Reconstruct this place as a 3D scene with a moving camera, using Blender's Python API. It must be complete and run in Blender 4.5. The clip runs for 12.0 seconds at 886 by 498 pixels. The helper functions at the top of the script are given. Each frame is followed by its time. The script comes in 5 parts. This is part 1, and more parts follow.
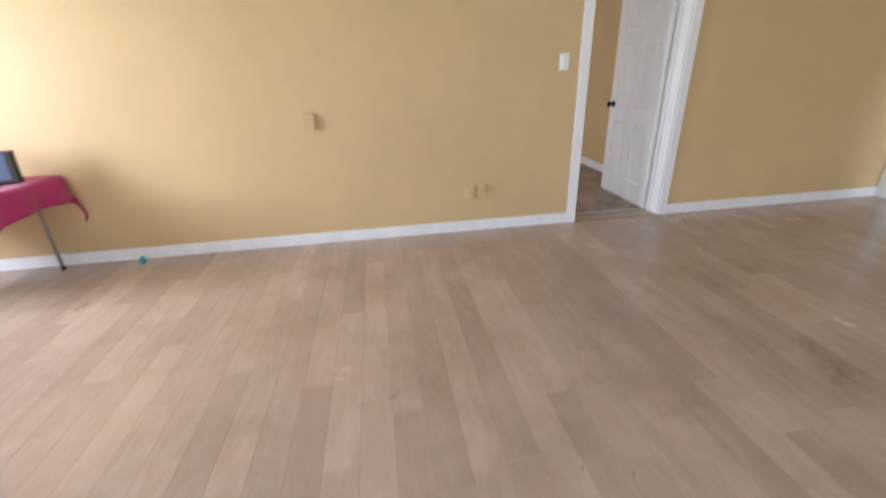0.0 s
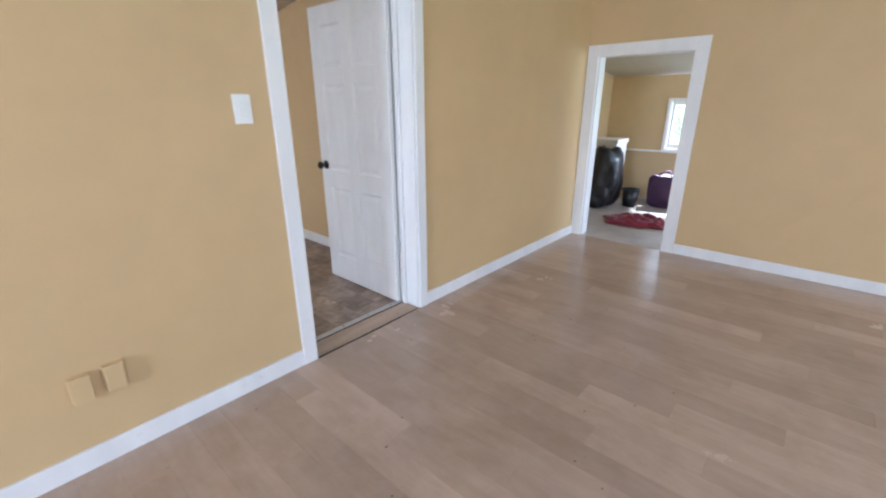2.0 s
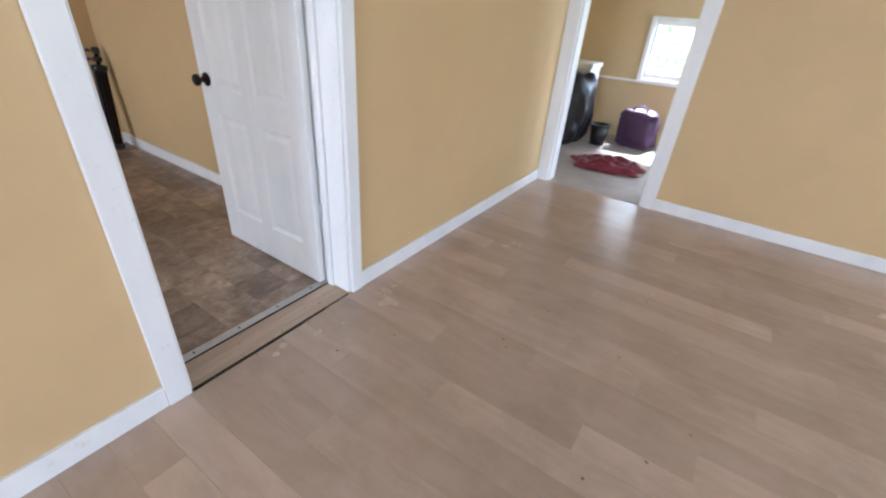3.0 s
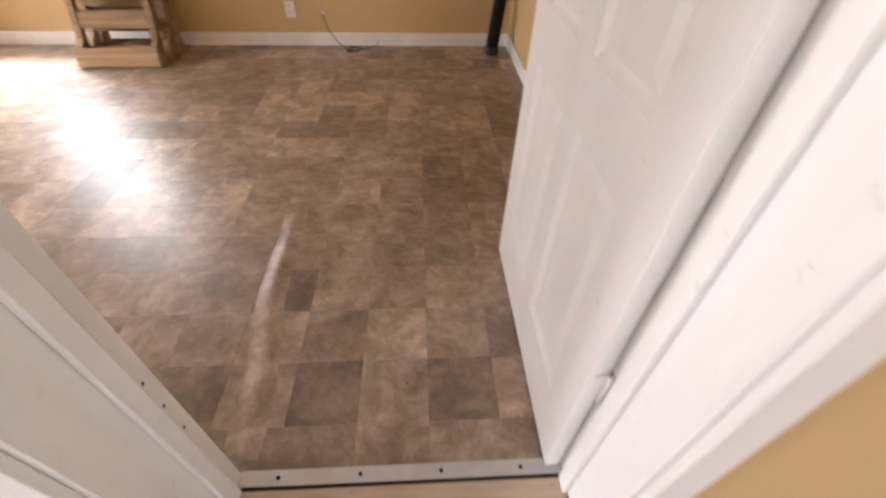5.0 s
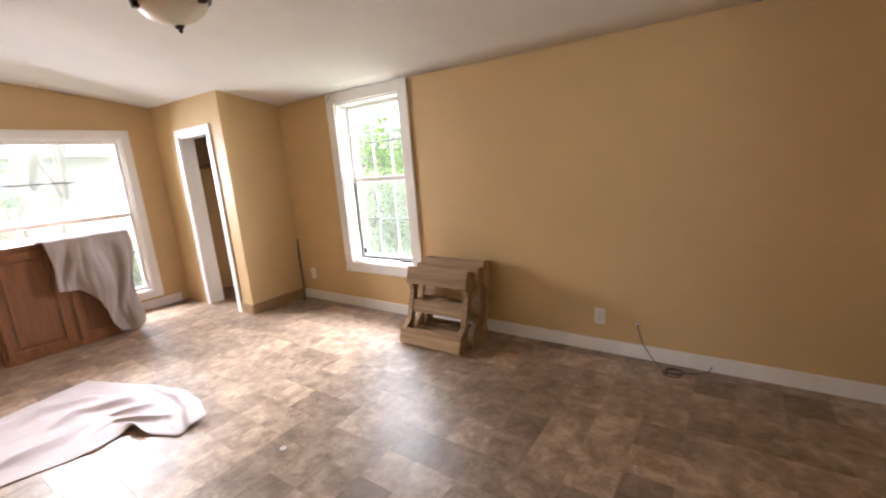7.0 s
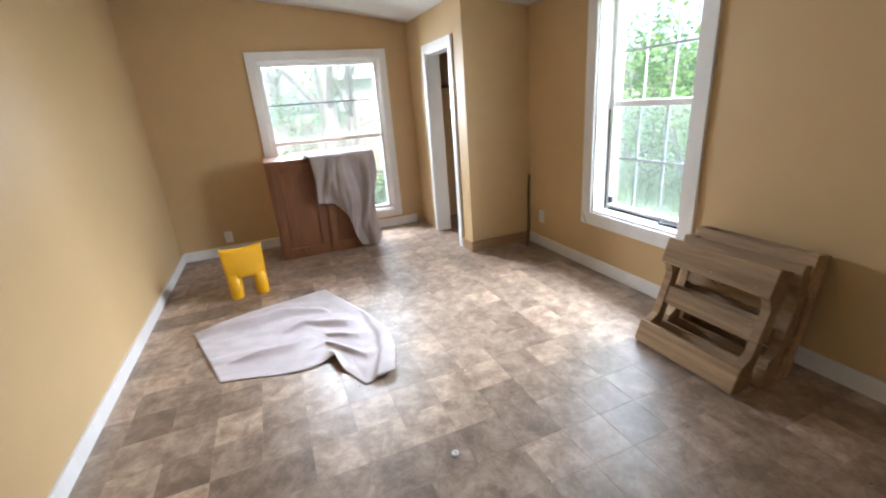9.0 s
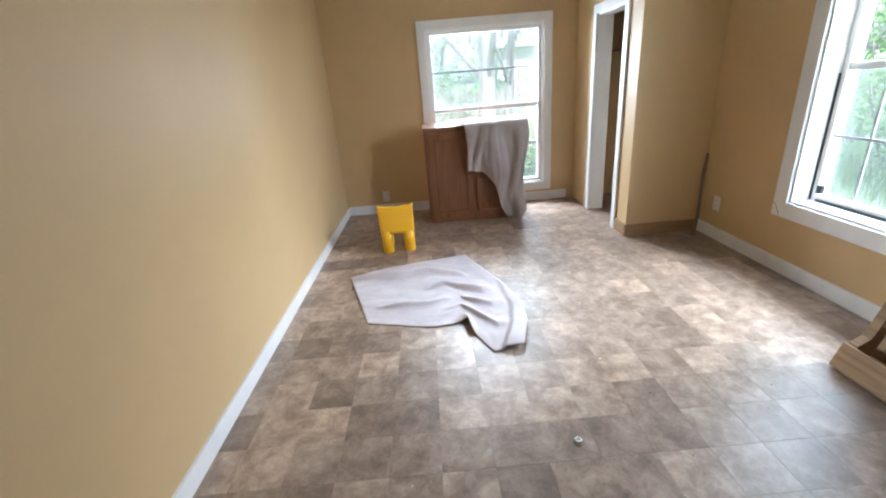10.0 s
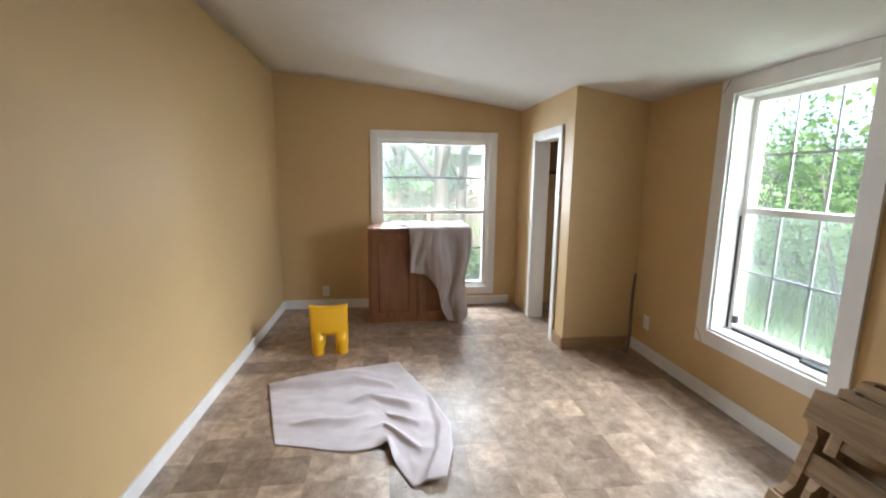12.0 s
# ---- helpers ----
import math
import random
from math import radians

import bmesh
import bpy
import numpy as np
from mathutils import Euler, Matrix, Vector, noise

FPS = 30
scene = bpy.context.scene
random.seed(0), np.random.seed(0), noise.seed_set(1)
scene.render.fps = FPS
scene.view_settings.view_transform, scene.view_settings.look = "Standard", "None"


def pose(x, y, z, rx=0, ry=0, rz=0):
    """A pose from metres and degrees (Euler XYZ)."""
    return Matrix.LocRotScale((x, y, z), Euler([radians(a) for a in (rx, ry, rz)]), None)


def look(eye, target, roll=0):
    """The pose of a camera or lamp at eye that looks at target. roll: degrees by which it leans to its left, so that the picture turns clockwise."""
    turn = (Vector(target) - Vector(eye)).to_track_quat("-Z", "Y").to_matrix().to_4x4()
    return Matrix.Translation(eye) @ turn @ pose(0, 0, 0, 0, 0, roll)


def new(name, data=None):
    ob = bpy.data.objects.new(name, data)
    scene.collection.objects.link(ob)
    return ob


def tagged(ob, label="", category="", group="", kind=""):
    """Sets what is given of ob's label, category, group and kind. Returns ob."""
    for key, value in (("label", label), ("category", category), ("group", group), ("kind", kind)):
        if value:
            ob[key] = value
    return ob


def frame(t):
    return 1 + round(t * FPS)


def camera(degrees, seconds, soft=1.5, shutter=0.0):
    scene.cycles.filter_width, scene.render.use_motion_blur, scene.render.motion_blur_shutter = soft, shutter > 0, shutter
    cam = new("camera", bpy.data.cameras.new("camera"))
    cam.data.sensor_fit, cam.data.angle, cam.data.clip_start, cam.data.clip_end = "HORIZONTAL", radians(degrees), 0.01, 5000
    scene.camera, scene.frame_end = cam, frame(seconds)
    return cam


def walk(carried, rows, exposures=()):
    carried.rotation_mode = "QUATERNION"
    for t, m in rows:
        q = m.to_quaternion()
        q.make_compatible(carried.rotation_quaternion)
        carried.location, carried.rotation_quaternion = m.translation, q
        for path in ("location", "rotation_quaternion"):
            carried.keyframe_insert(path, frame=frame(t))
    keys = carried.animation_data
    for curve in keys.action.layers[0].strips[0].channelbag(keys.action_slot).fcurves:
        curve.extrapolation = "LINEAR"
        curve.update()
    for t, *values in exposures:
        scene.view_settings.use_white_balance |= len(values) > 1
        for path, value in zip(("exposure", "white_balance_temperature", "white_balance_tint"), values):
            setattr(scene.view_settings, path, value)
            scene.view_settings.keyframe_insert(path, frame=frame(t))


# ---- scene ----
cam = camera(93.2, 12.0, soft=2.0, shutter=0.3)
PATH = [
    (0, (-1.644, -3.451, 1.339), (-1.385, -1.633, 0.549), -2.0),
    (0.5, (-1.571, -2.963, 1.385), (-1.045, -1.105, 0.864), -1.1),
    (1, (-1.503, -2.523, 1.394), (-0.638, -0.776, 0.95), -0.4),
    (1.5, (-1.348, -2.176, 1.438), (-0.147, -0.647, 0.972), -1.6),
    (2, (-0.988, -1.924, 1.38), (0.426, -0.671, 0.724), -0.2),
    (2.5, (-0.689, -1.647, 1.309), (0.786, -0.556, 0.513), 2.4),
    (2.7, (-0.539, -1.542, 1.333), (0.996, -0.595, 0.467), 3.2),
    (4.3, (0.386, -0.533, 1.213), (0.952, 0.789, -0.177), 2.6),
    (4.5, (0.515, -0.44, 1.098), (1.033, 0.91, -0.283), 5.3),
    (5, (0.564, -0.212, 1.158), (0.661, 1.233, -0.222), 1.5),
    (5.5, (0.532, 0.014, 1.207), (0.31, 1.614, 0.028), -0.2),
    (6, (0.482, 0.179, 1.322), (-0.086, 1.986, 0.682), -2.1),
    (6.5, (0.398, 0.295, 1.389), (-0.424, 2.082, 1.026), -2.4),
    (7, (0.313, 0.618, 1.37), (-0.824, 2.211, 0.96), -4.5),
    (7.2, (0.263, 0.721, 1.378), (-0.974, 2.225, 0.922), -5.0),
    (8.8, (-0.247, 1.15, 1.357), (-1.967, 1.931, 0.7), -4.6),
    (9, (-0.258, 1.173, 1.36), (-2.019, 1.853, 0.698), -4.5),
    (9.5, (-0.263, 1.109, 1.361), (-2.095, 1.513, 0.669), -4.1),
    (10, (-0.282, 1.161, 1.335), (-2.144, 1.185, 0.606), -4.8),
    (10.5, (-0.34, 1.164, 1.348), (-2.195, 1.25, 0.604), -4.1),
    (11, (-0.375, 1.156, 1.352), (-2.239, 1.387, 0.667), -1.0),
    (11.5, (-0.378, 1.258, 1.387), (-2.287, 1.563, 0.874), 1.1),
    (12, (-0.379, 1.31, 1.428), (-2.335, 1.57, 1.1), 0.6),
]
walk(cam, [(t, look(eye, target, roll)) for t, eye, target, roll in PATH],
     exposures=((0.0, 2.85, 5750, 13), (1.2, 3.02, 5200, 13), (2.7, 3.22, 5350, 13), (4.4, 3.4, 5800, 18), (5.3, 3.44, 6800, 22), (6.4, 3.02, 6500, 22),
                (7.2, 2.84, 6350, 20), (9.0, 2.53, 5700, 11), (10.5, 2.5, 5350, 8), (12.0, 2.22, 5850, 9)))

# ---------------------------------------------------------------- light
world = bpy.data.worlds.new("world")
scene.world = world
world.use_nodes = True
wn, wl = world.node_tree.nodes, world.node_tree.links
sky = wn.new("ShaderNodeTexSky")
sky.sky_type, sky.sun_disc = "NISHITA", False
sky.sun_elevation, sky.sun_rotation = radians(53), radians(93)
sky.air_density, sky.dust_density = 1.0, 4.0
wl.new(sky.outputs[0], wn["Background"].inputs[0])
wn["Background"].inputs[1].default_value = 0.15

sun = new("sun", bpy.data.lights.new("sun", "SUN"))
sun.data.energy, sun.data.angle, sun.data.color = 5.0, radians(14), (1.0, 0.96, 0.9)
sun.matrix_world = look((30, -1.6, 40), (0, 0, 0))


def window_light(name, eye, target, wide, high, watts, colour=(0.95, 0.98, 1.0)):
    lamp = new(name, bpy.data.lights.new(name, "AREA"))
    lamp.data.shape, lamp.data.size, lamp.data.size_y = "RECTANGLE", wide, high
    lamp.data.energy, lamp.data.color = watts, colour
    lamp.matrix_world = look(eye, target)
    return lamp


# added lamps stand in for sky light; the first two above the window heads
window_light("sky_light_garden_window", (-3.2, 5.5, 3.1), (-1.1, 0.8, 0.2), 3.4, 1.9, 84)
window_light("sky_light_yard_window", (-6.7, 1.84, 2.95), (-1.5, 1.6, 0.3), 2.2, 1.2, 85)
# added fill lamps, hidden beside the windows, that brighten the walls and door
window_light("fill_garden_window_side", (-1.1, 5.0, 1.75), (-2.8, 0.2, 0.3), 1.5, 1.3, 32)
window_light("fill_garden_window_low", (-2.25, 4.5, 2.1), (-1.7, 0.2, 0.3), 0.9, 0.8, 42)
window_light("fill_yard_window_side", (-6.15, 1.5, 1.6), (0.6, 1.6, 1.0), 0.85, 1.2, 28)
window_light("sky_light_front_window", (-2.6, -6.3, 1.5), (-1.6, 0, 1.0), 1.9, 1.3, 7, (0.86, 0.94, 1.0))
window_light("sky_light_side_window", (-5.85, -1.5, 1.6), (-1.5, -0.8, 0.3), 1.2, 1.2, 22, (0.9, 0.95, 1.0))
window_light("sky_light_front_window_east", (2.0, -6.3, 1.5), (1.9, 0, 0.9), 1.2, 1.2, 8, (0.86, 0.94, 1.0))
# added fill lamps for the back room, kept out of view
window_light("fill_back_room", (4.7, -3.35, 1.35), (4.9, 0.4, 0.4), 1.2, 1.0, 5, (0.86, 0.94, 1.0))
window_light("fill_back_room_east", (6.9, -1.75, 1.5), (4.6, 0.3, 0.4), 1.1, 0.9, 9, (0.86, 0.94, 1.0))


# ---------------------------------------------------------------- materials
def material(name, colour, rough=0.6, metal=0.0):
    m = bpy.data.materials.new(name)
    m.use_nodes = True
    b = m.node_tree.nodes["Principled BSDF"]
    b.inputs["Base Color"].default_value = (*colour, 1)
    b.inputs["Roughness"].default_value = rough
    b.inputs["Metallic"].default_value = metal
    return m, m.node_tree.nodes, m.node_tree.links, b


def coords(n, l, scale=(1, 1, 1), kind="Object"):
    tc, mp = n.new("ShaderNodeTexCoord"), n.new("ShaderNodeMapping")
    mp.inputs["Scale"].default_value = scale
    l.new(tc.outputs[kind], mp.inputs["Vector"])
    return mp.outputs["Vector"]


def noise_tex(n, l, vec, scale, detail=4, rough=0.6, distort=0.0):
    t = n.new("ShaderNodeTexNoise")
    t.inputs["Scale"].default_value, t.inputs["Detail"].default_value = scale, detail
    t.inputs["Roughness"].default_value, t.inputs["Distortion"].default_value = rough, distort
    l.new(vec, t.inputs["Vector"])
    return t.outputs["Fac"]


def ramp(n, l, fac, stops):
    r = n.new("ShaderNodeValToRGB")
    e = r.color_ramp.elements
    while len(e) < len(stops):
        e.new(0.5)
    for el, (p, c) in zip(e, stops):
        el.position, el.color = p, (*c, 1)
    l.new(fac, r.inputs[0])
    return r.outputs[0]


def mix(n, l, fac, a, b, blend="MIX"):
    m = n.new("ShaderNodeMix")
    m.data_type, m.blend_type = "RGBA", blend
    for sock, v in ((m.inputs[0], fac), (m.inputs[6], a), (m.inputs[7], b)):
        if isinstance(v, (int, float)):
            sock.default_value = v
        elif isinstance(v, tuple):
            sock.default_value = (*v, 1)
        else:
            l.new(v, sock)
    return m.outputs[2]


def bump(n, l, b, height, strength=0.2, dist=0.01):
    bp = n.new("ShaderNodeBump")
    bp.inputs["Strength"].default_value, bp.inputs["Distance"].default_value = strength, dist
    l.new(height, bp.inputs["Height"])
    l.new(bp.outputs[0], b.inputs["Normal"])


def span(n, l, fac, lo, hi):
    m = n.new("ShaderNodeMapRange")
    m.inputs[3].default_value, m.inputs[4].default_value = lo, hi
    l.new(fac, m.inputs[0])
    return m.outputs[0]


def painted(name, colour, rough, blotch=0.06, grain=0.12, sheen=0.5):
    m, n, l, b = material(name, colour, rough)
    v = coords(n, l)
    big, mid = noise_tex(n, l, v, 0.9, 3), noise_tex(n, l, v, 7, 4)
    dark = tuple(c * (1 - 2 * blotch) for c in colour)
    lite = tuple(min(1, c * (1 + blotch)) for c in colour)
    c1 = ramp(n, l, big, ((0.3, dark), (0.7, lite)))
    c2 = ramp(n, l, mid, ((0.3, (0.97, 0.97, 0.97)), (0.6, (1, 1, 1))))
    l.new(mix(n, l, 1.0, c1, c2, "MULTIPLY"), b.inputs["Base Color"])
    l.new(span(n, l, mid, rough - 0.08, rough + 0.1), b.inputs["Roughness"])
    bump(n, l, b, noise_tex(n, l, v, 110, 3), grain, 0.004)
    b.inputs["Specular IOR Level"].default_value = sheen
    return m


def scuffed_white(name, colour, rough=0.4, dirt=(0.45, 0.42, 0.36)):
    m, n, l, b = material(name, colour, rough)
    v = coords(n, l)
    spots = noise_tex(n, l, v, 22, 6, 0.75)
    streak = noise_tex(n, l, coords(n, l, (1, 1, 0.25)), 6, 4)
    mask = ramp(n, l, spots, ((0.60, (0, 0, 0)), (0.74, (1, 1, 1))))
    base = ramp(n, l, streak, ((0.3, tuple(c * 0.9 for c in colour)), (0.65, colour)))
    cut = n.new("ShaderNodeMath")
    cut.operation = "MULTIPLY"
    cut.inputs[1].default_value = 0.45
    l.new(mask, cut.inputs[0])
    l.new(mix(n, l, cut.outputs[0], base, dirt), b.inputs["Base Color"])
    l.new(span(n, l, streak, rough - 0.08, rough + 0.12), b.inputs["Roughness"])
    bump(n, l, b, noise_tex(n, l, v, 60, 3), 0.1, 0.003)
    return m


def wooden(name, light, dark, rough=0.6, along=0, grain=9.0, vary=0.25):
    m, n, l, b = material(name, light, rough)
    sc = [grain, grain, grain]
    sc[along] = grain * 0.07
    v = coords(n, l, tuple(sc))
    info = n.new("ShaderNodeObjectInfo")
    shift = n.new("ShaderNodeVectorMath")
    shift.operation = "MULTIPLY_ADD"
    l.new(info.outputs["Random"], shift.inputs[0])
    shift.inputs[1].default_value = (31, 17, 23)
    l.new(v, shift.inputs[2])
    g = noise_tex(n, l, shift.outputs[0], 2.2, 6, 0.65, 0.8)
    fine = noise_tex(n, l, shift.outputs[0], 12, 3)
    c = ramp(n, l, g, ((0.28, dark), (0.5, tuple((a + d) / 2 for a, d in zip(light, dark))), (0.72, light)))
    c = mix(n, l, 0.3, c, ramp(n, l, fine, ((0.35, (0.6, 0.6, 0.6)), (0.6, (1, 1, 1)))), "MULTIPLY")
    tone = n.new("ShaderNodeCombineColor")
    for i in range(3):
        l.new(span(n, l, info.outputs["Random"], 1 - vary, 1.0), tone.inputs[i])
    l.new(mix(n, l, 1.0, c, tone.outputs[0], "MULTIPLY"), b.inputs["Base Color"])
    l.new(span(n, l, g, rough - 0.1, rough + 0.1), b.inputs["Roughness"])
    bump(n, l, b, fine, 0.2, 0.002)
    return m


def laminate():
    """Pale oak planks that run along y; each plank has its own figure and tone."""
    m, n, l, b = material("pale_oak_laminate", (0.40, 0.28, 0.2), 0.35)
    info = n.new("ShaderNodeObjectInfo")
    v = coords(n, l, (6, 1.2, 6))
    shift = n.new("ShaderNodeVectorMath")
    shift.operation = "MULTIPLY_ADD"
    l.new(info.outputs["Random"], shift.inputs[0])
    shift.inputs[1].default_value = (41, 29, 7)
    l.new(v, shift.inputs[2])
    g = noise_tex(n, l, shift.outputs[0], 1.6, 6, 0.6, 0.9)
    fine = noise_tex(n, l, shift.outputs[0], 9, 3)
    c = ramp(n, l, g, ((0.2, (0.42, 0.315, 0.24)), (0.5, (0.465, 0.355, 0.275)), (0.8, (0.515, 0.40, 0.32))))
    c = mix(n, l, 0.12, c, ramp(n, l, fine, ((0.35, (0.7, 0.68, 0.66)), (0.6, (1, 1, 1)))), "MULTIPLY")
    tone = ramp(n, l, info.outputs["Random"], ((0.0, (0.89, 0.865, 0.845)), (0.5, (0.985, 0.965, 0.95)), (1.0, (1.10, 1.085, 1.075))))
    c = mix(n, l, 1.0, c, tone, "MULTIPLY")
    geo = n.new("ShaderNodeNewGeometry")
    dirt = noise_tex(n, l, geo.outputs["Position"], 1.4, 6, 0.7)
    c = mix(n, l, 1.0, c, ramp(n, l, dirt, ((0.3, (0.8, 0.78, 0.75)), (0.55, (1, 1, 1)))), "MULTIPLY")
    l.new(c, b.inputs["Base Color"])
    l.new(span(n, l, dirt, 0.14, 0.34), b.inputs["Roughness"])
    bump(n, l, b, fine, 0.04, 0.001)
    return m


def vinyl():
    """Mottled brown stone-look vinyl, a tone for each tile."""
    m, n, l, b = material("brown_stone_look_vinyl", (0.2, 0.14, 0.1), 0.35)
    info = n.new("ShaderNodeObjectInfo")
    isl = n.new("ShaderNodeNewGeometry")
    geo = isl.outputs["Position"]
    rnd = n.new("ShaderNodeMath")
    rnd.operation = "FRACT"
    add = n.new("ShaderNodeMath")
    l.new(info.outputs["Random"], add.inputs[0])
    l.new(isl.outputs["Random Per Island"], add.inputs[1])
    l.new(add.outputs[0], rnd.inputs[0])
    shift = n.new("ShaderNodeVectorMath")
    shift.operation = "MULTIPLY_ADD"
    l.new(rnd.outputs[0], shift.inputs[0])
    shift.inputs[1].default_value = (13, 19, 5)
    l.new(geo, shift.inputs[2])
    cloud = noise_tex(n, l, shift.outputs[0], 9, 8, 0.72, 0.25)
    fine = noise_tex(n, l, shift.outputs[0], 40, 4, 0.7)
    c = ramp(n, l, cloud, ((0.3, (0.165, 0.116, 0.083)), (0.45, (0.285, 0.208, 0.152)), (0.57, (0.41, 0.312, 0.236)), (0.74, (0.58, 0.475, 0.385))))
    tone = ramp(n, l, rnd.outputs[0], ((0.0, (0.62, 0.59, 0.57)), (0.2, (0.84, 0.82, 0.8)), (0.6, (1.02, 1.0, 0.98)), (1.0, (1.3, 1.27, 1.23))))
    c = mix(n, l, 1.0, c, tone, "MULTIPLY")
    c = mix(n, l, 0.35, c, ramp(n, l, fine, ((0.3, (0.6, 0.6, 0.6)), (0.6, (1, 1, 1)))), "MULTIPLY")
    wear = noise_tex(n, l, geo, 1.1, 6, 0.7)
    c = mix(n, l, ramp(n, l, wear, ((0.52, (0, 0, 0)), (0.75, (0.35, 0.35, 0.35)))), c, (0.36, 0.31, 0.27))
    l.new(c, b.inputs["Base Color"])
    l.new(span(n, l, noise_tex(n, l, geo, 5, 6, 0.75), 0.29, 0.46), b.inputs["Roughness"])
    b.inputs["Specular IOR Level"].default_value = 0.65
    bump(n, l, b, cloud, 0.12, 0.004)
    return m


def cloth_mat(name, colour, rough=0.9):
    m, n, l, b = material(name, colour, rough)
    v = coords(n, l)
    big = noise_tex(n, l, v, 5, 4)
    l.new(ramp(n, l, big, ((0.3, tuple(c * 0.8 for c in colour)), (0.7, colour))), b.inputs["Base Color"])
    w = n.new("ShaderNodeTexWave")
    w.inputs["Scale"].default_value, w.inputs["Distortion"].default_value = 120, 1.5
    l.new(v, w.inputs["Vector"])
    bump(n, l, b, w.outputs["Fac"], 0.15, 0.002)
    b.inputs["Sheen Weight"].default_value = 0.25
    return m


def plain(name, colour, rough=0.5, metal=0.0, mottle=0.12, scale=14):
    m, n, l, b = material(name, colour, rough, metal)
    t = noise_tex(n, l, coords(n, l), scale, 5, 0.65)
    l.new(ramp(n, l, t, ((0.3, tuple(c * (1 - mottle) for c in colour)), (0.7, tuple(min(1, c * (1 + mottle * 0.5)) for c in colour)))), b.inputs["Base Color"])
    l.new(span(n, l, t, max(0.05, rough - 0.1), min(1, rough + 0.1)), b.inputs["Roughness"])
    return m


WALL = painted("tan_yellow_wall_paint", (0.60, 0.425, 0.213), 0.52, 0.03, 0.1, sheen=0.4)
WALL_BACK = painted("back_room_wall_paint", (0.62, 0.46, 0.24), 0.55, 0.05, 0.1)
CEILING = painted("white_ceiling_paint", (0.74, 0.72, 0.69), 0.8, 0.03, 0.3)
TRIM = scuffed_white("white_trim_paint", (0.83, 0.82, 0.80), 0.38)
DOOR_WHITE = scuffed_white("white_door_paint", (0.84, 0.83, 0.81), 0.36)
LAMINATE = laminate()
VINYL = vinyl()
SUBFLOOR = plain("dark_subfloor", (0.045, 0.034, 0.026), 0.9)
RAW_PINE = wooden("raw_pine", (0.55, 0.36, 0.19), (0.36, 0.21, 0.10), 0.7, 1)
THRESHOLD = wooden("worn_threshold_board", (0.62, 0.48, 0.36), (0.42, 0.30, 0.205), 0.7, 0, 6, 0.05)
PALLET = wooden("weathered_pallet_wood", (0.60, 0.42, 0.245), (0.27, 0.17, 0.09), 0.82, 0, 7, 0.35)
CABINET = wooden("stained_cabinet_wood", (0.30, 0.128, 0.054), (0.17, 0.066, 0.028), 0.35, 2, 8, 0.08)
STICK = wooden("grey_weathered_wood", (0.25, 0.19, 0.13), (0.12, 0.085, 0.06), 0.85, 2, 12, 0.1)
METAL = plain("dull_aluminium", (0.62, 0.60, 0.58), 0.42, 0.7)
STEEL = plain("grey_steel", (0.32, 0.32, 0.33), 0.35, 0.9)
BLACK_METAL = plain("black_metal", (0.013, 0.008, 0.007), 0.42, 0.0)
BLACK_METAL.node_tree.nodes["Principled BSDF"].inputs["Specular IOR Level"].default_value = 0.12
BRONZE = plain("dark_bronze", (0.035, 0.022, 0.016), 0.32, 0.6)
BLACK_PLASTIC = plain("black_plastic", (0.014, 0.014, 0.016), 0.4)
BAG_BLACK = plain("black_bin_bag", (0.008, 0.008, 0.011), 0.36)
BAG_PURPLE = plain("purple_fabric", (0.06, 0.024, 0.07), 0.6)
# window bars coloured greyer than the white trim, to look backlit
MUNTIN_BACKLIT = plain("backlit_white_muntin", (0.46, 0.48, 0.48), 0.45, 0, 0.05)
PLATE_WHITE = plain("white_plastic_plate", (0.78, 0.77, 0.74), 0.35, 0, 0.04)
YELLOW = plain("yellow_plastic", (0.82, 0.44, 0.006), 0.38, 0, 0.05, 6)
LINEN = cloth_mat("pale_lilac_grey_cotton", (0.60, 0.535, 0.545))
DRAPE = cloth_mat("grey_taupe_curtain", (0.40, 0.335, 0.31))
MAGENTA = cloth_mat("magenta_cloth", (0.42, 0.008, 0.14), 0.8)
RED = cloth_mat("dark_red_cloth", (0.17, 0.010, 0.026))
TEAL = plain("teal_plastic", (0.03, 0.33, 0.36), 0.4)
CABLE = plain("dark_cable", (0.03, 0.025, 0.02), 0.5)
BLUE_SCREEN = plain("blue_grey_screen", (0.10, 0.13, 0.2), 0.2)
C_FLOOR = plain("worn_pale_floor", (0.36, 0.32, 0.29), 0.5, 0, 0.3, 3)
FENCE = wooden("weathered_fence_wood", (0.42, 0.34, 0.27), (0.25, 0.19, 0.145), 0.85, 2, 7, 0.3)
BARK = wooden("grey_tree_bark", (0.24, 0.2, 0.175), (0.1, 0.083, 0.072), 0.95, 2, 5, 0.1)
GRASS = plain("garden_grass", (0.10, 0.17, 0.04), 0.9, 0, 0.5, 3)
SIDING = painted("pale_house_siding", (0.33, 0.30, 0.30), 0.7, 0.04, 0.1)
ROOF = plain("grey_roof_felt", (0.12, 0.115, 0.115), 0.9)
OUT_WALL = painted("outside_render", (0.6, 0.57, 0.52), 0.8, 0.04, 0.1)


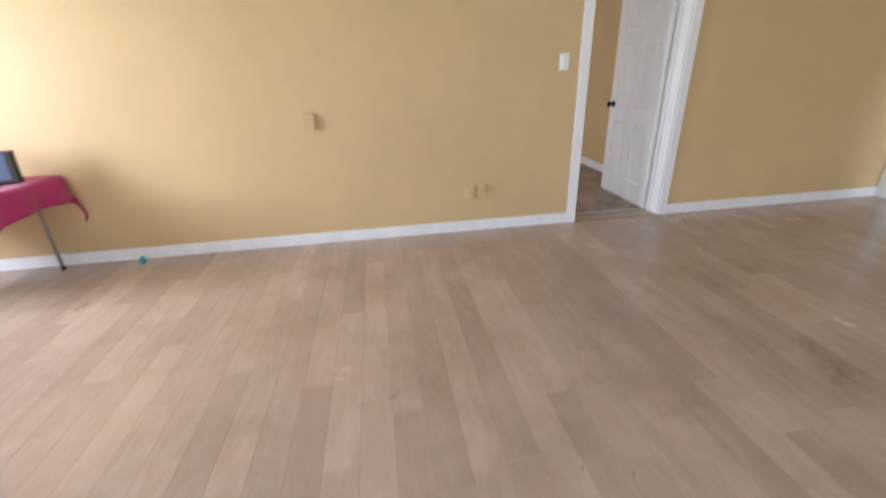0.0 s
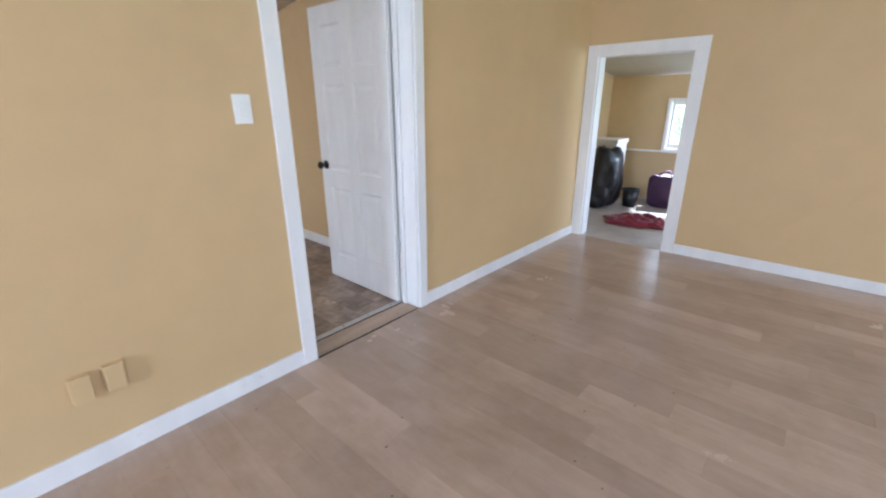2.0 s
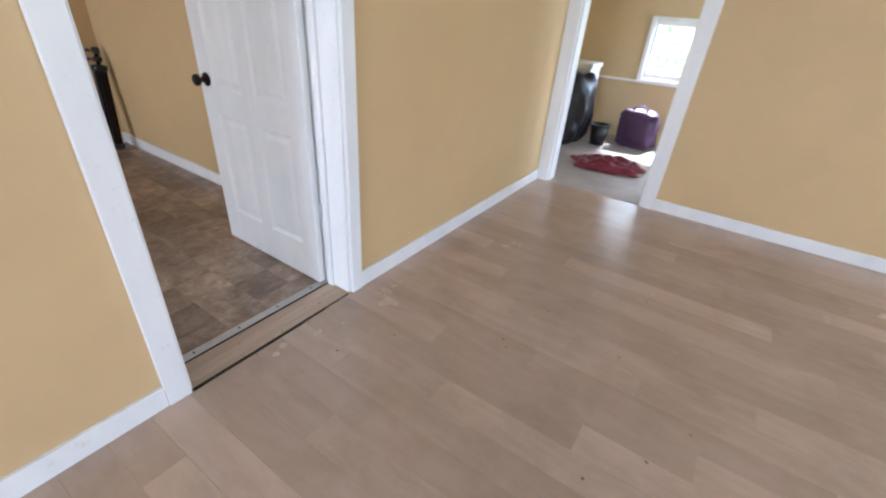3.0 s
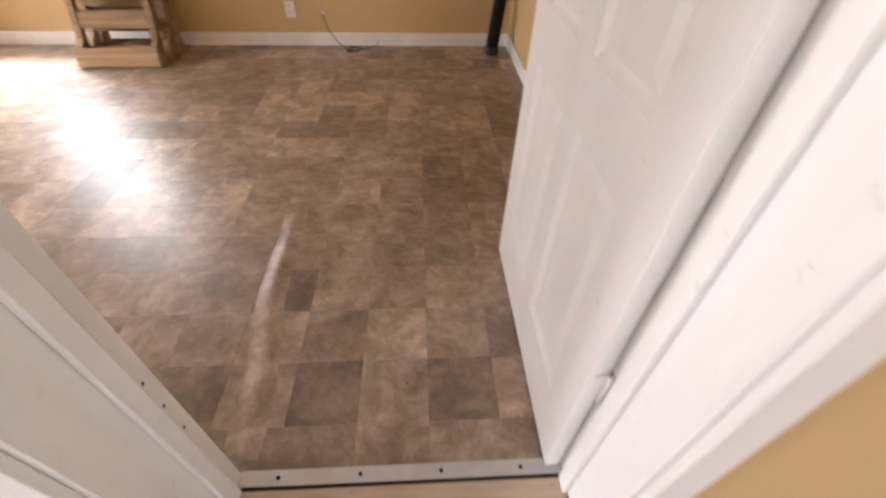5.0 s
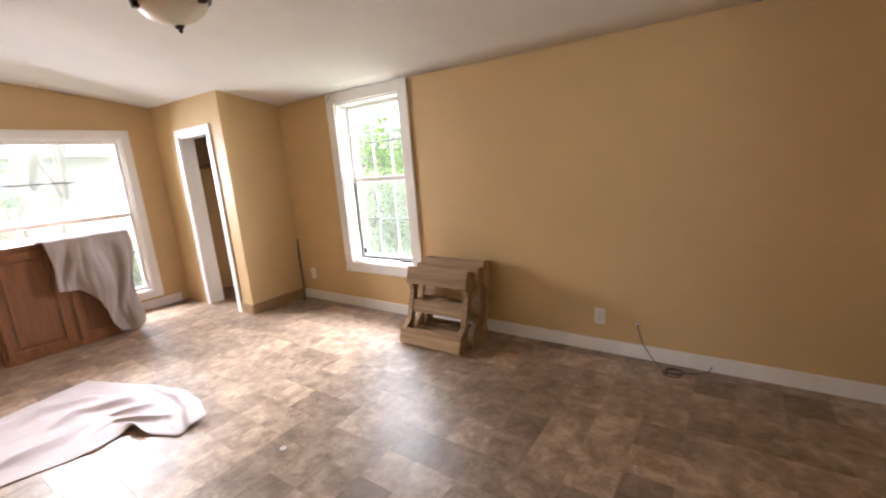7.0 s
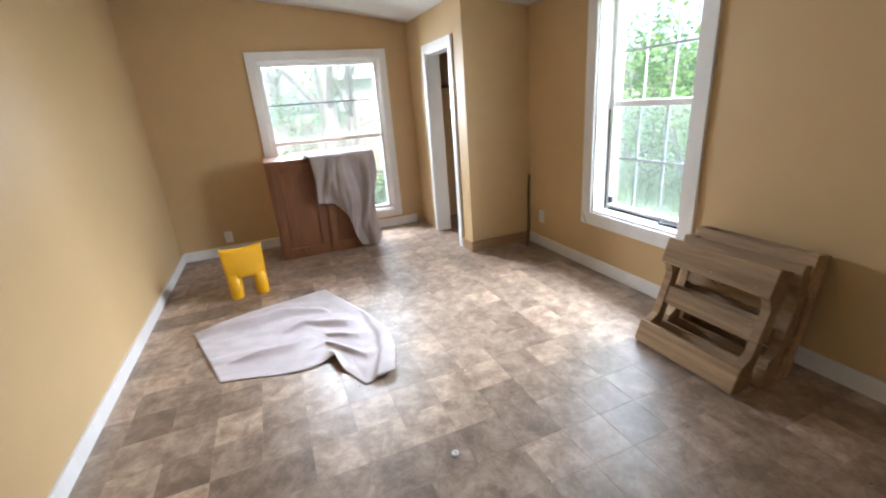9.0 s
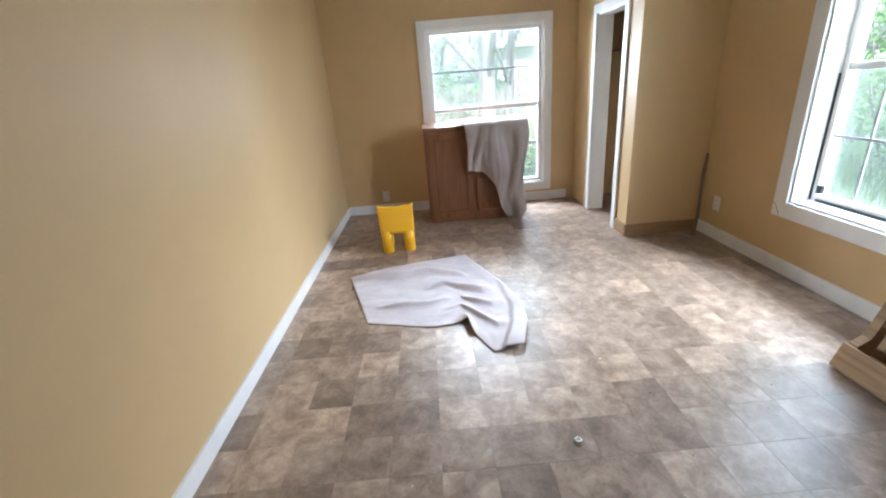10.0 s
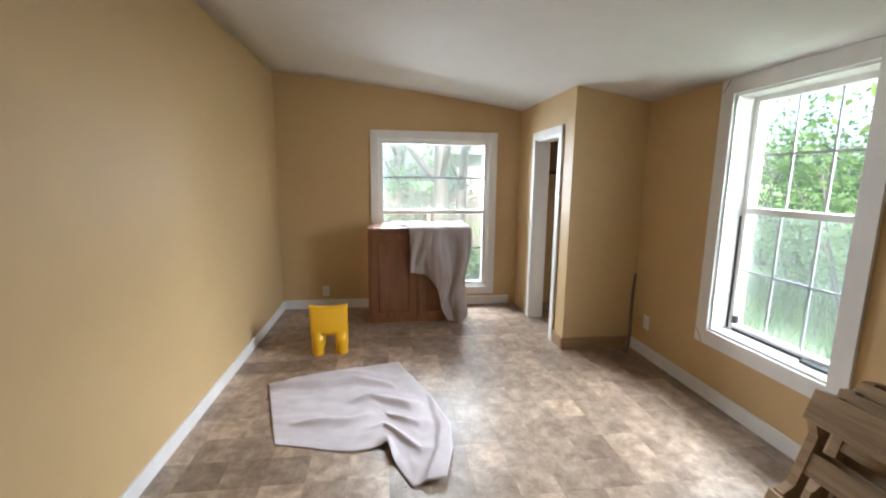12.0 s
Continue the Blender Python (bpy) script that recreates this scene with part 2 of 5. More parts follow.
def leaf_mat(name, a, bcol):
    m, n, l, b = material(name, a, 0.5)
    g = n.new("ShaderNodeNewGeometry")
    c = ramp(n, l, g.outputs["Random Per Island"], ((0.0, a), (1.0, bcol)))
    l.new(c, b.inputs["Base Color"])
    tr = n.new("ShaderNodeBsdfTranslucent")
    l.new(c, tr.inputs["Color"])
    mx = n.new("ShaderNodeMixShader")
    mx.inputs[0].default_value = 0.55
    l.new(b.outputs[0], mx.inputs[1])
    l.new(tr.outputs[0], mx.inputs[2])
    l.new(mx.outputs[0], n["Material Output"].inputs[0])
    return m


LEAF = leaf_mat("spring_leaves", (0.13, 0.20, 0.025), (0.28, 0.36, 0.07))
SHRUB = leaf_mat("shrub_leaves", (0.09, 0.17, 0.05), (0.18, 0.29, 0.09))


def glass_mat():
    m, n, l, b = material("window_glass", (1, 1, 1), 0.02)
    t, g, mx = n.new("ShaderNodeBsdfTransparent"), n.new("ShaderNodeBsdfGlossy"), n.new("ShaderNodeMixShader")
    t.inputs[0].default_value = (0.96, 0.98, 0.97, 1)
    g.inputs["Roughness"].default_value = 0.03
    f, pw, ml = n.new("ShaderNodeLayerWeight"), n.new("ShaderNodeMath"), n.new("ShaderNodeMath")
    pw.operation, ml.operation = "POWER", "MULTIPLY_ADD"
    pw.inputs[1].default_value, ml.inputs[1].default_value, ml.inputs[2].default_value = 5, 0.5, 0.02
    l.new(f.outputs["Facing"], pw.inputs[0])
    l.new(pw.outputs[0], ml.inputs[0])
    l.new(ml.outputs[0], mx.inputs[0])
    # faint translucent veil in the glass imitates glare from the bright outdoors
    glare_veil, veil_mix = n.new("ShaderNodeBsdfTranslucent"), n.new("ShaderNodeMixShader")
    glare_veil.inputs[0].default_value = (0.8, 0.82, 0.8, 1)
    l.new(span(n, l, noise_tex(n, l, coords(n, l), 6, 4), 0.002, 0.005), veil_mix.inputs[0])
    l.new(t.outputs[0], veil_mix.inputs[1])
    l.new(glare_veil.outputs[0], veil_mix.inputs[2])
    l.new(veil_mix.outputs[0], mx.inputs[1])
    l.new(g.outputs[0], mx.inputs[2])
    l.new(mx.outputs[0], n["Material Output"].inputs[0])
    return m


GLASS = glass_mat()


# grey sheet over the panes hazes the view; an insect screen at window_1
def screen_mat():
    m, n, l, b = material("haze_screen", (0.6, 0.64, 0.62), 0.8)
    t, mx = n.new("ShaderNodeBsdfTransparent"), n.new("ShaderNodeMixShader")
    mx.inputs[0].default_value = 0.2
    l.new(t.outputs[0], mx.inputs[1])
    l.new(b.outputs[0], mx.inputs[2])
    l.new(mx.outputs[0], n["Material Output"].inputs[0])
    return m


SCREEN = screen_mat()


def frosted():
    m, n, l, b = material("frosted_lamp_glass", (0.78, 0.72, 0.62), 0.35)
    t = noise_tex(n, l, coords(n, l), 7, 4, 0.6, 1.0)
    l.new(ramp(n, l, t, ((0.3, (0.66, 0.58, 0.46)), (0.7, (0.82, 0.77, 0.68)))), b.inputs["Base Color"])
    b.inputs["Subsurface Weight"].default_value = 0.2
    return m


FROST = frosted()


# ---------------------------------------------------------------- mesh helpers
def box(bm, x0, x1, y0, y1, z0, z1, bevel=0.0):
    lo, hi = (min(x0, x1), min(y0, y1), min(z0, z1)), (max(x0, x1), max(y0, y1), max(z0, z1))
    vs = [bm.verts.new((x, y, z)) for x in (lo[0], hi[0]) for y in (lo[1], hi[1]) for z in (lo[2], hi[2])]
    fs = [bm.faces.new([vs[i] for i in q]) for q in ((0, 1, 3, 2), (4, 6, 7, 5), (0, 4, 5, 1), (2, 3, 7, 6), (0, 2, 6, 4), (1, 5, 7, 3))]
    if bevel:
        es = {e for f in fs for e in f.edges}
        bmesh.ops.bevel(bm, geom=list(es), offset=bevel, segments=2, affect="EDGES", profile=0.6)
    return vs


def ring_solid(bm, rings, segs=20, caps=True, m=None):
    """A solid of revolution about z from (radius, height) pairs."""
    m = m or Matrix()
    rows = []
    for r, z in rings:
        rows.append([bm.verts.new(m @ Vector((r * math.cos(2 * math.pi * i / segs), r * math.sin(2 * math.pi * i / segs), z))) for i in range(segs)])
    for a, b in zip(rows, rows[1:]):
        for i in range(segs):
            f = bm.faces.new((a[i], a[(i + 1) % segs], b[(i + 1) % segs], b[i]))
            f.smooth = True
    if caps:
        bm.faces.new(rows[0][::-1])
        bm.faces.new(rows[-1])


def tube(bm, points, radius, segs=8, taper=None):
    """A round tube through points; taper gives a radius factor for each."""
    pts = [Vector(p) for p in points]
    rows, side = [], None
    for i, p in enumerate(pts):
        d = (pts[min(i + 1, len(pts) - 1)] - pts[max(i - 1, 0)]).normalized()
        if side is None:
            side = d.orthogonal().normalized()
        side = (side - d * side.dot(d)).normalized()
        up = d.cross(side)
        r = radius * (taper[i] if taper else 1)
        rows.append([bm.verts.new(p + r * (math.cos(2 * math.pi * k / segs) * side + math.sin(2 * math.pi * k / segs) * up)) for k in range(segs)])
    for a, b in zip(rows, rows[1:]):
        for k in range(segs):
            f = bm.faces.new((a[k], a[(k + 1) % segs], b[(k + 1) % segs], b[k]))
            f.smooth = True
    bm.faces.new(rows[0][::-1])
    bm.faces.new(rows[-1])


def sheet(bm, nu, nv, fn):
    g = [[bm.verts.new(fn(i / nu, j / nv)) for j in range(nv + 1)] for i in range(nu + 1)]
    for i in range(nu):
        for j in range(nv):
            f = bm.faces.new((g[i][j], g[i + 1][j], g[i + 1][j + 1], g[i][j + 1]))
            f.smooth = True


def finish(bm, name, mat):
    bmesh.ops.recalc_face_normals(bm, faces=bm.faces)
    me = bpy.data.meshes.new(name)
    bm.to_mesh(me)
    bm.free()
    me.materials.append(mat)
    return me


def part(name, bm, mat, parent=None, label=""):
    """One mesh object, under a thing or a part when one is given."""
    ob = new(name, finish(bm, name, mat))
    if parent is not None:
        ob.parent = parent
        ob.matrix_parent_inverse = Matrix()
    return tagged(ob, label) if label else ob


def boxes(name, mat, parent, *dims, bevel=0.0, label=""):
    bm = bmesh.new()
    for d in dims:
        box(bm, *d, bevel=bevel)
    return part(name, bm, mat, parent, label)


def thing(name, m, label, category, group="", kind=""):
    ob = new(name)
    ob.matrix_world = m
    ob.empty_display_size = 0.1
    return tagged(ob, label, category, group, kind)


def thicken(ob, t, offset=0.0):
    mod = ob.modifiers.new("thickness", "SOLIDIFY")
    mod.thickness, mod.offset = t, offset
    return ob


# ---------------------------------------------------------------- plan
WEST_A, EAST_A, SOUTH_A, CEIL_A = -5.6, 3.365, -6.2, 2.40
WEST_B, EAST_B, SOUTH_B, NORTH_B = -5.01, 1.29, 0.17, 3.41
CLOSET_X, CLOSET_Y = -3.63, 2.78
OUT = 0.25
EAST_C, NORTH_C, SOUTH_C = 5.82, 0.66, -3.2
ROOF_Z = 2.72
GROUND = -0.4


# old stains on the living room floor: place and radius
STAINS = ((0.34, -2.2, 0.12), (0.42, -2.0, 0.08), (-3.63, -0.77, 0.06), (-1.68, -1.97, 0.025))


def ceil_b(x, y):
    u, v = (x - WEST_B) / (EAST_B - WEST_B), (y - SOUTH_B) / (NORTH_B - SOUTH_B)
    return (2.48 - 0.02 * u) * (1 - v) + (2.07 - 0.06 * u) * v + 0.045 * (1 - u) * math.sin(math.pi * v)


def structure(ob, label, category):
    return tagged(ob, label, category, kind="structure")


# walls between and round the rooms, each with its openings
structure(boxes("wall_partition", WALL, None,
                (WEST_A - 0.2, 0.07, 0, SOUTH_B, -0.3, ROOF_Z), (0.935, EAST_A + 0.12, 0, SOUTH_B, -0.3, ROOF_Z),
                (0.07, 0.935, 0, SOUTH_B, 2.05, ROOF_Z), (0.07, 0.935, 0, SOUTH_B, -0.3, -0.032)),
          "tan yellow painted wall between the two rooms", "wall")
structure(boxes("wall_east_a", WALL, None,
                (EAST_A, EAST_A + 0.12, -0.105, 0, -0.3, ROOF_Z), (EAST_A, EAST_A + 0.12, SOUTH_A, -0.955, -0.3, ROOF_Z),
                (EAST_A, EAST_A + 0.12, -0.955, -0.105, 1.815, ROOF_Z), (EAST_A, EAST_A + 0.12, -0.955, -0.105, -0.3, -0.03)),
          "tan yellow painted end wall with a doorway", "wall")
structure(boxes("wall_south_a", WALL, None,
                (WEST_A - 0.2, -3.6, SOUTH_A - 0.2, SOUTH_A, -0.3, ROOF_Z), (-1.6, 1.35, SOUTH_A - 0.2, SOUTH_A, -0.3, ROOF_Z),
                (2.65, EAST_A + 0.12, SOUTH_A - 0.2, SOUTH_A, -0.3, ROOF_Z), (-3.6, -1.6, SOUTH_A - 0.2, SOUTH_A, -0.3, 0.8),
                (1.35, 2.65, SOUTH_A - 0.2, SOUTH_A, -0.3, 0.85), (-3.6, -1.6, SOUTH_A - 0.2, SOUTH_A, 2.2, ROOF_Z),
                (1.35, 2.65, SOUTH_A - 0.2, SOUTH_A, 2.15, ROOF_Z)),
          "tan yellow painted front wall with two windows", "wall")
structure(boxes("wall_west_a", WALL, None,
                (WEST_A - 0.2, WEST_A, SOUTH_A, -2.15, -0.3, ROOF_Z), (WEST_A - 0.2, WEST_A, -0.85, 0, -0.3, ROOF_Z),
                (WEST_A - 0.2, WEST_A, -2.15, -0.85, -0.3, 0.8), (WEST_A - 0.2, WEST_A, -2.15, -0.85, 2.1, ROOF_Z)),
          "tan yellow painted side wall with a window", "wall")
structure(boxes("wall_north_b", WALL, None,
                (WEST_B - OUT, -2.79, NORTH_B, NORTH_B + OUT, -0.5, ROOF_Z), (-1.98, EAST_B + 0.12, NORTH_B, NORTH_B + OUT, -0.5, ROOF_Z),
                (-2.79, -1.98, NORTH_B, NORTH_B + OUT, -0.5, 0.46), (-2.79, -1.98, NORTH_B, NORTH_B + OUT, 1.965, ROOF_Z)),
          "tan yellow painted outer wall with a deep window", "wall")
structure(boxes("wall_west_b", WALL, None,
                (WEST_B - 0.16, WEST_B, SOUTH_B, 1.21, -0.5, ROOF_Z), (WEST_B - 0.16, WEST_B, 2.44, NORTH_B, -0.5, ROOF_Z),
                (WEST_B - 0.16, WEST_B, 1.21, 2.44, -0.5, 0.205), (WEST_B - 0.16, WEST_B, 1.21, 2.44, 1.87, ROOF_Z)),
          "tan yellow painted outer wall with a wide low window", "wall")
structure(boxes("wall_east_b", WALL, None, (EAST_B, EAST_B + 0.12, SOUTH_B, NORTH_B, -0.5, ROOF_Z)),
          "tan yellow painted side wall behind the open door", "wall")
structure(boxes("wall_closet", WALL, None,
                (WEST_B, -4.49, CLOSET_Y, CLOSET_Y + 0.13, 0, ROOF_Z), (-3.885, CLOSET_X, CLOSET_Y, CLOSET_Y + 0.13, 0, ROOF_Z),
                (-4.49, -3.885, CLOSET_Y, CLOSET_Y + 0.13, 1.822, ROOF_Z), (CLOSET_X - 0.11, CLOSET_X, CLOSET_Y + 0.13, NORTH_B, 0, ROOF_Z)),
          "tan yellow painted closet walls boxed into the corner", "wall")
structure(boxes("wall_back_room", WALL_BACK, None,
                (EAST_A + 0.12, EAST_C + 0.15, NORTH_C, NORTH_C + 0.15, -0.3, ROOF_Z),
                (EAST_A, EAST_A + 0.12, SOUTH_B, NORTH_C + 0.15, -0.3, ROOF_Z),
                (EAST_C, EAST_C + 0.15, -0.2, NORTH_C, -0.3, ROOF_Z), (EAST_C, EAST_C + 0.15, SOUTH_C, -1.05, -0.3, ROOF_Z),
                (EAST_C, EAST_C + 0.15, -1.05, -0.2, -0.3, 0.74), (EAST_C, EAST_C + 0.15, -1.05, -0.2, 1.40, ROOF_Z),
                # unseen south opening, made to let an added lamp shine in
                (EAST_A + 0.12, 4.05, SOUTH_C - 0.15, SOUTH_C, -0.3, ROOF_Z), (5.35, EAST_C + 0.15, SOUTH_C - 0.15, SOUTH_C, -0.3, ROOF_Z),
                (4.05, 5.35, SOUTH_C - 0.15, SOUTH_C, -0.3, 0.8), (4.05, 5.35, SOUTH_C - 0.15, SOUTH_C, 1.9, ROOF_Z)),
          "pale tan painted walls of the small back room", "wall")

# floors under the boards and tiles, ceilings, roof slab
floor_a = structure(boxes("floor_living_room", SUBFLOOR, None, (WEST_A, EAST_A, SOUTH_A, 0, -0.2, -0.03)),
                    "pale oak laminate plank floor, worn and dull", "floor")
floor_b = structure(boxes("floor_bedroom", SUBFLOOR, None, (WEST_B, EAST_B, SOUTH_B, NORTH_B, -0.2, -0.006)),
                    "brown mottled stone-look vinyl tile floor, dusty", "floor")
structure(boxes("floor_back_room", C_FLOOR, None, (EAST_A + 0.12, EAST_C, SOUTH_C, NORTH_C, -0.2, -0.004), (EAST_A, EAST_A + 0.12, -0.955, -0.105, -0.028, -0.002)),
          "worn pale grey floor of the back room", "floor")
bm = bmesh.new()
sheet(bm, 24, 16, lambda u, v: Vector((WEST_B + u * (EAST_B - WEST_B), SOUTH_B + v * (NORTH_B - SOUTH_B),
                                       ceil_b(WEST_B + u * (EAST_B - WEST_B), SOUTH_B + v * (NORTH_B - SOUTH_B)))))
ceiling_b = structure(part("ceiling_bedroom", bm, CEILING), "white painted sloping ceiling, slightly uneven", "ceiling")
thicken(ceiling_b, 0.05, 1.0)
structure(boxes("ceiling_living_room", CEILING, None, (WEST_A, EAST_A, SOUTH_A, 0, CEIL_A, CEIL_A + 0.1)), "white painted flat ceiling", "ceiling")
bm = bmesh.new()
sheet(bm, 1, 1, lambda u, v: Vector((EAST_A + 0.12 + u * (EAST_C - EAST_A - 0.12), SOUTH_C + v * (NORTH_C - SOUTH_C), 2.12 - 0.37 * u)))
thicken(structure(part("ceiling_back_room", bm, CEILING), "white sloping lean-to ceiling", "ceiling"), 0.05, 1.0)
# unseen slab added on top so no light leaks in above the ceilings
structure(boxes("roof", ROOF, None, (WEST_A - 0.35, EAST_C + 0.3, SOUTH_A - 0.35, 0.1, ROOF_Z, ROOF_Z + 0.12),
                (WEST_B - 0.3, EAST_C + 0.3, 0.1, NORTH_B + 0.3, ROOF_Z, ROOF_Z + 0.12)), "unseen flat grey slab added over the house to close out light", "roof")

# baseboards
BASE = 0.094


def baseboard(name, mat, label, *dims):
    return structure(boxes(name, mat, None, *dims, bevel=0.003), label, "baseboard")


baseboard("baseboard_living_room_north", TRIM, "white painted baseboard, scuffed", (WEST_A, -0.001, -0.015, 0, 0, BASE))
baseboard("baseboard_living_room_corner", TRIM, "white painted baseboard, scuffed", (0.993, EAST_A, -0.015, 0, 0, BASE))
baseboard("baseboard_living_room_east", TRIM, "white painted baseboard, scuffed", (EAST_A - 0.015, EAST_A, SOUTH_A, -1.053, 0, BASE))
baseboard("baseboard_bedroom_south", TRIM, "white painted baseboard, scuffed and dented", (WEST_B, 0.0, SOUTH_B, SOUTH_B + 0.015, 0, 0.088))
baseboard("baseboard_bedroom_north", TRIM, "white painted baseboard", (CLOSET_X + 0.016, EAST_B, NORTH_B - 0.015, NORTH_B, 0, 0.095))
baseboard("baseboard_bedroom_east", TRIM, "white painted baseboard", (EAST_B - 0.015, EAST_B, SOUTH_B, NORTH_B - 0.016, 0, 0.095))
baseboard("baseboard_bedroom_west", TRIM, "white painted baseboard", (WEST_B, WEST_B + 0.015, SOUTH_B + 0.016, CLOSET_Y - 0.08, 0, 0.1))
baseboard("baseboard_closet_side", RAW_PINE, "unpainted pine baseboard", (CLOSET_X, CLOSET_X + 0.015, CLOSET_Y - 0.012, NORTH_B, 0, 0.1))
baseboard("baseboard_closet_front", RAW_PINE, "short unpainted pine baseboard", (-3.828, CLOSET_X - 0.001, CLOSET_Y - 0.015, CLOSET_Y, 0, 0.1))


def casing(name, label, *dims, mat=TRIM):
    return structure(boxes(name, mat, None, *dims, bevel=0.003), label, "trim")


# door casing and jambs between the rooms
casing("trim_bedroom_doorway", "white painted door casing, worn at the edges",
       (0.0, 0.081, -0.02, -0.0005, 0, 2.038), (0.924, 0.994, -0.02, -0.0005, 0, 2.038), (0.0, 0.994, -0.021, -0.0005, 2.039, 2.122))
casing("trim_bedroom_door_jamb", "white painted door jamb with stop",
       (0.071, 0.092, 0.0, 0.19, 0, 2.03), (0.913, 0.934, 0.0, 0.19, 0, 2.03), (0.092, 0.913, 0.0, 0.19, 2.028, 2.049),
       (0.093, 0.106, 0.108, 0.148, 0, 2.027), (0.899, 0.912, 0.108, 0.148, 0, 2.027), (0.107, 0.898, 0.108, 0.148, 2.014, 2.027))
casing("trim_back_room_doorway", "white painted wide door casing",
       (EAST_A - 0.021, EAST_A - 0.0005, -0.106, -0.001, 0, 1.80), (EAST_A - 0.021, EAST_A - 0.0005, -1.05, -0.945, 0, 1.80),
       (EAST_A - 0.022, EAST_A - 0.0005, -1.05, -0.001, 1.801, 1.907))
casing("trim_back_room_jamb", "white painted door jamb",
       (EAST_A, EAST_A + 0.13, -0.124, -0.104, 0, 1.8), (EAST_A, EAST_A + 0.13, -0.956, -0.936, 0, 1.8), (EAST_A, EAST_A + 0.13, -0.936, -0.124, 1.798, 1.816))
casing("trim_closet_opening", "white painted closet casing",
       (-4.545, -4.475, CLOSET_Y - 0.018, CLOSET_Y - 0.0005, 0, 1.817), (-3.9, -3.83, CLOSET_Y - 0.018, CLOSET_Y - 0.0005, 0, 1.817),
       (-4.545, -3.83, CLOSET_Y - 0.019, CLOSET_Y - 0.0005, 1.818, 1.89))
casing("trim_closet_jamb", "white painted closet jamb",
       (-4.489, -4.472, CLOSET_Y, CLOSET_Y + 0.14, 0, 1.817), (-3.902, -3.886, CLOSET_Y, CLOSET_Y + 0.14, 0, 1.817), (-4.472, -3.902, CLOSET_Y, CLOSET_Y + 0.14, 1.802, 1.821))

# small dark blocks stand for the shade inside the jamb's screw holes
jamb_marks = tagged(boxes("jamb_hole_marks", BLACK_METAL, None, *[(0.092, 0.0932, 0.16, 0.166, z, z + 0.006) for z in (0.33, 0.42, 0.50, 0.95)], bevel=0.001), "dark marks standing in for screw holes in the door jamb", "screws", kind="stuff")

# threshold between the floors
structure(boxes("threshold_board", THRESHOLD, None, (0.093, 0.912, 0.004, 0.147, -0.028, -0.001), bevel=0.003), "worn bare plywood threshold board, dirty", "threshold")
# dark slab and strips colour in the shade and dirt of the gaps
structure(boxes("threshold_gap_shade", SUBFLOOR, None, (0.093, 0.912, -0.003, 0.17, -0.0315, -0.0285), (0.093, 0.912, -0.001, 0.0035, -0.0284, -0.003), (0.093, 0.912, 0.1475, 0.1535, -0.0284, -0.004)),
          "dark strips for the shade and dirt in the gaps beside the threshold board", "threshold")
strip = structure(boxes("threshold_strip", METAL, None, (0.093, 0.912, 0.154, 0.192, 0.0005, 0.007), bevel=0.002), "dull aluminium floor transition strip", "threshold strip")
for i in range(4):
    bm = bmesh.new()
    ring_solid(bm, ((0.005, 0.0065), (0.005, 0.0085), (0.003, 0.0092)), 10, m=pose(0.19 + 0.205 * i, 0.172, 0))
    part("screw", bm, BLACK_METAL, strip, "dark screw head")


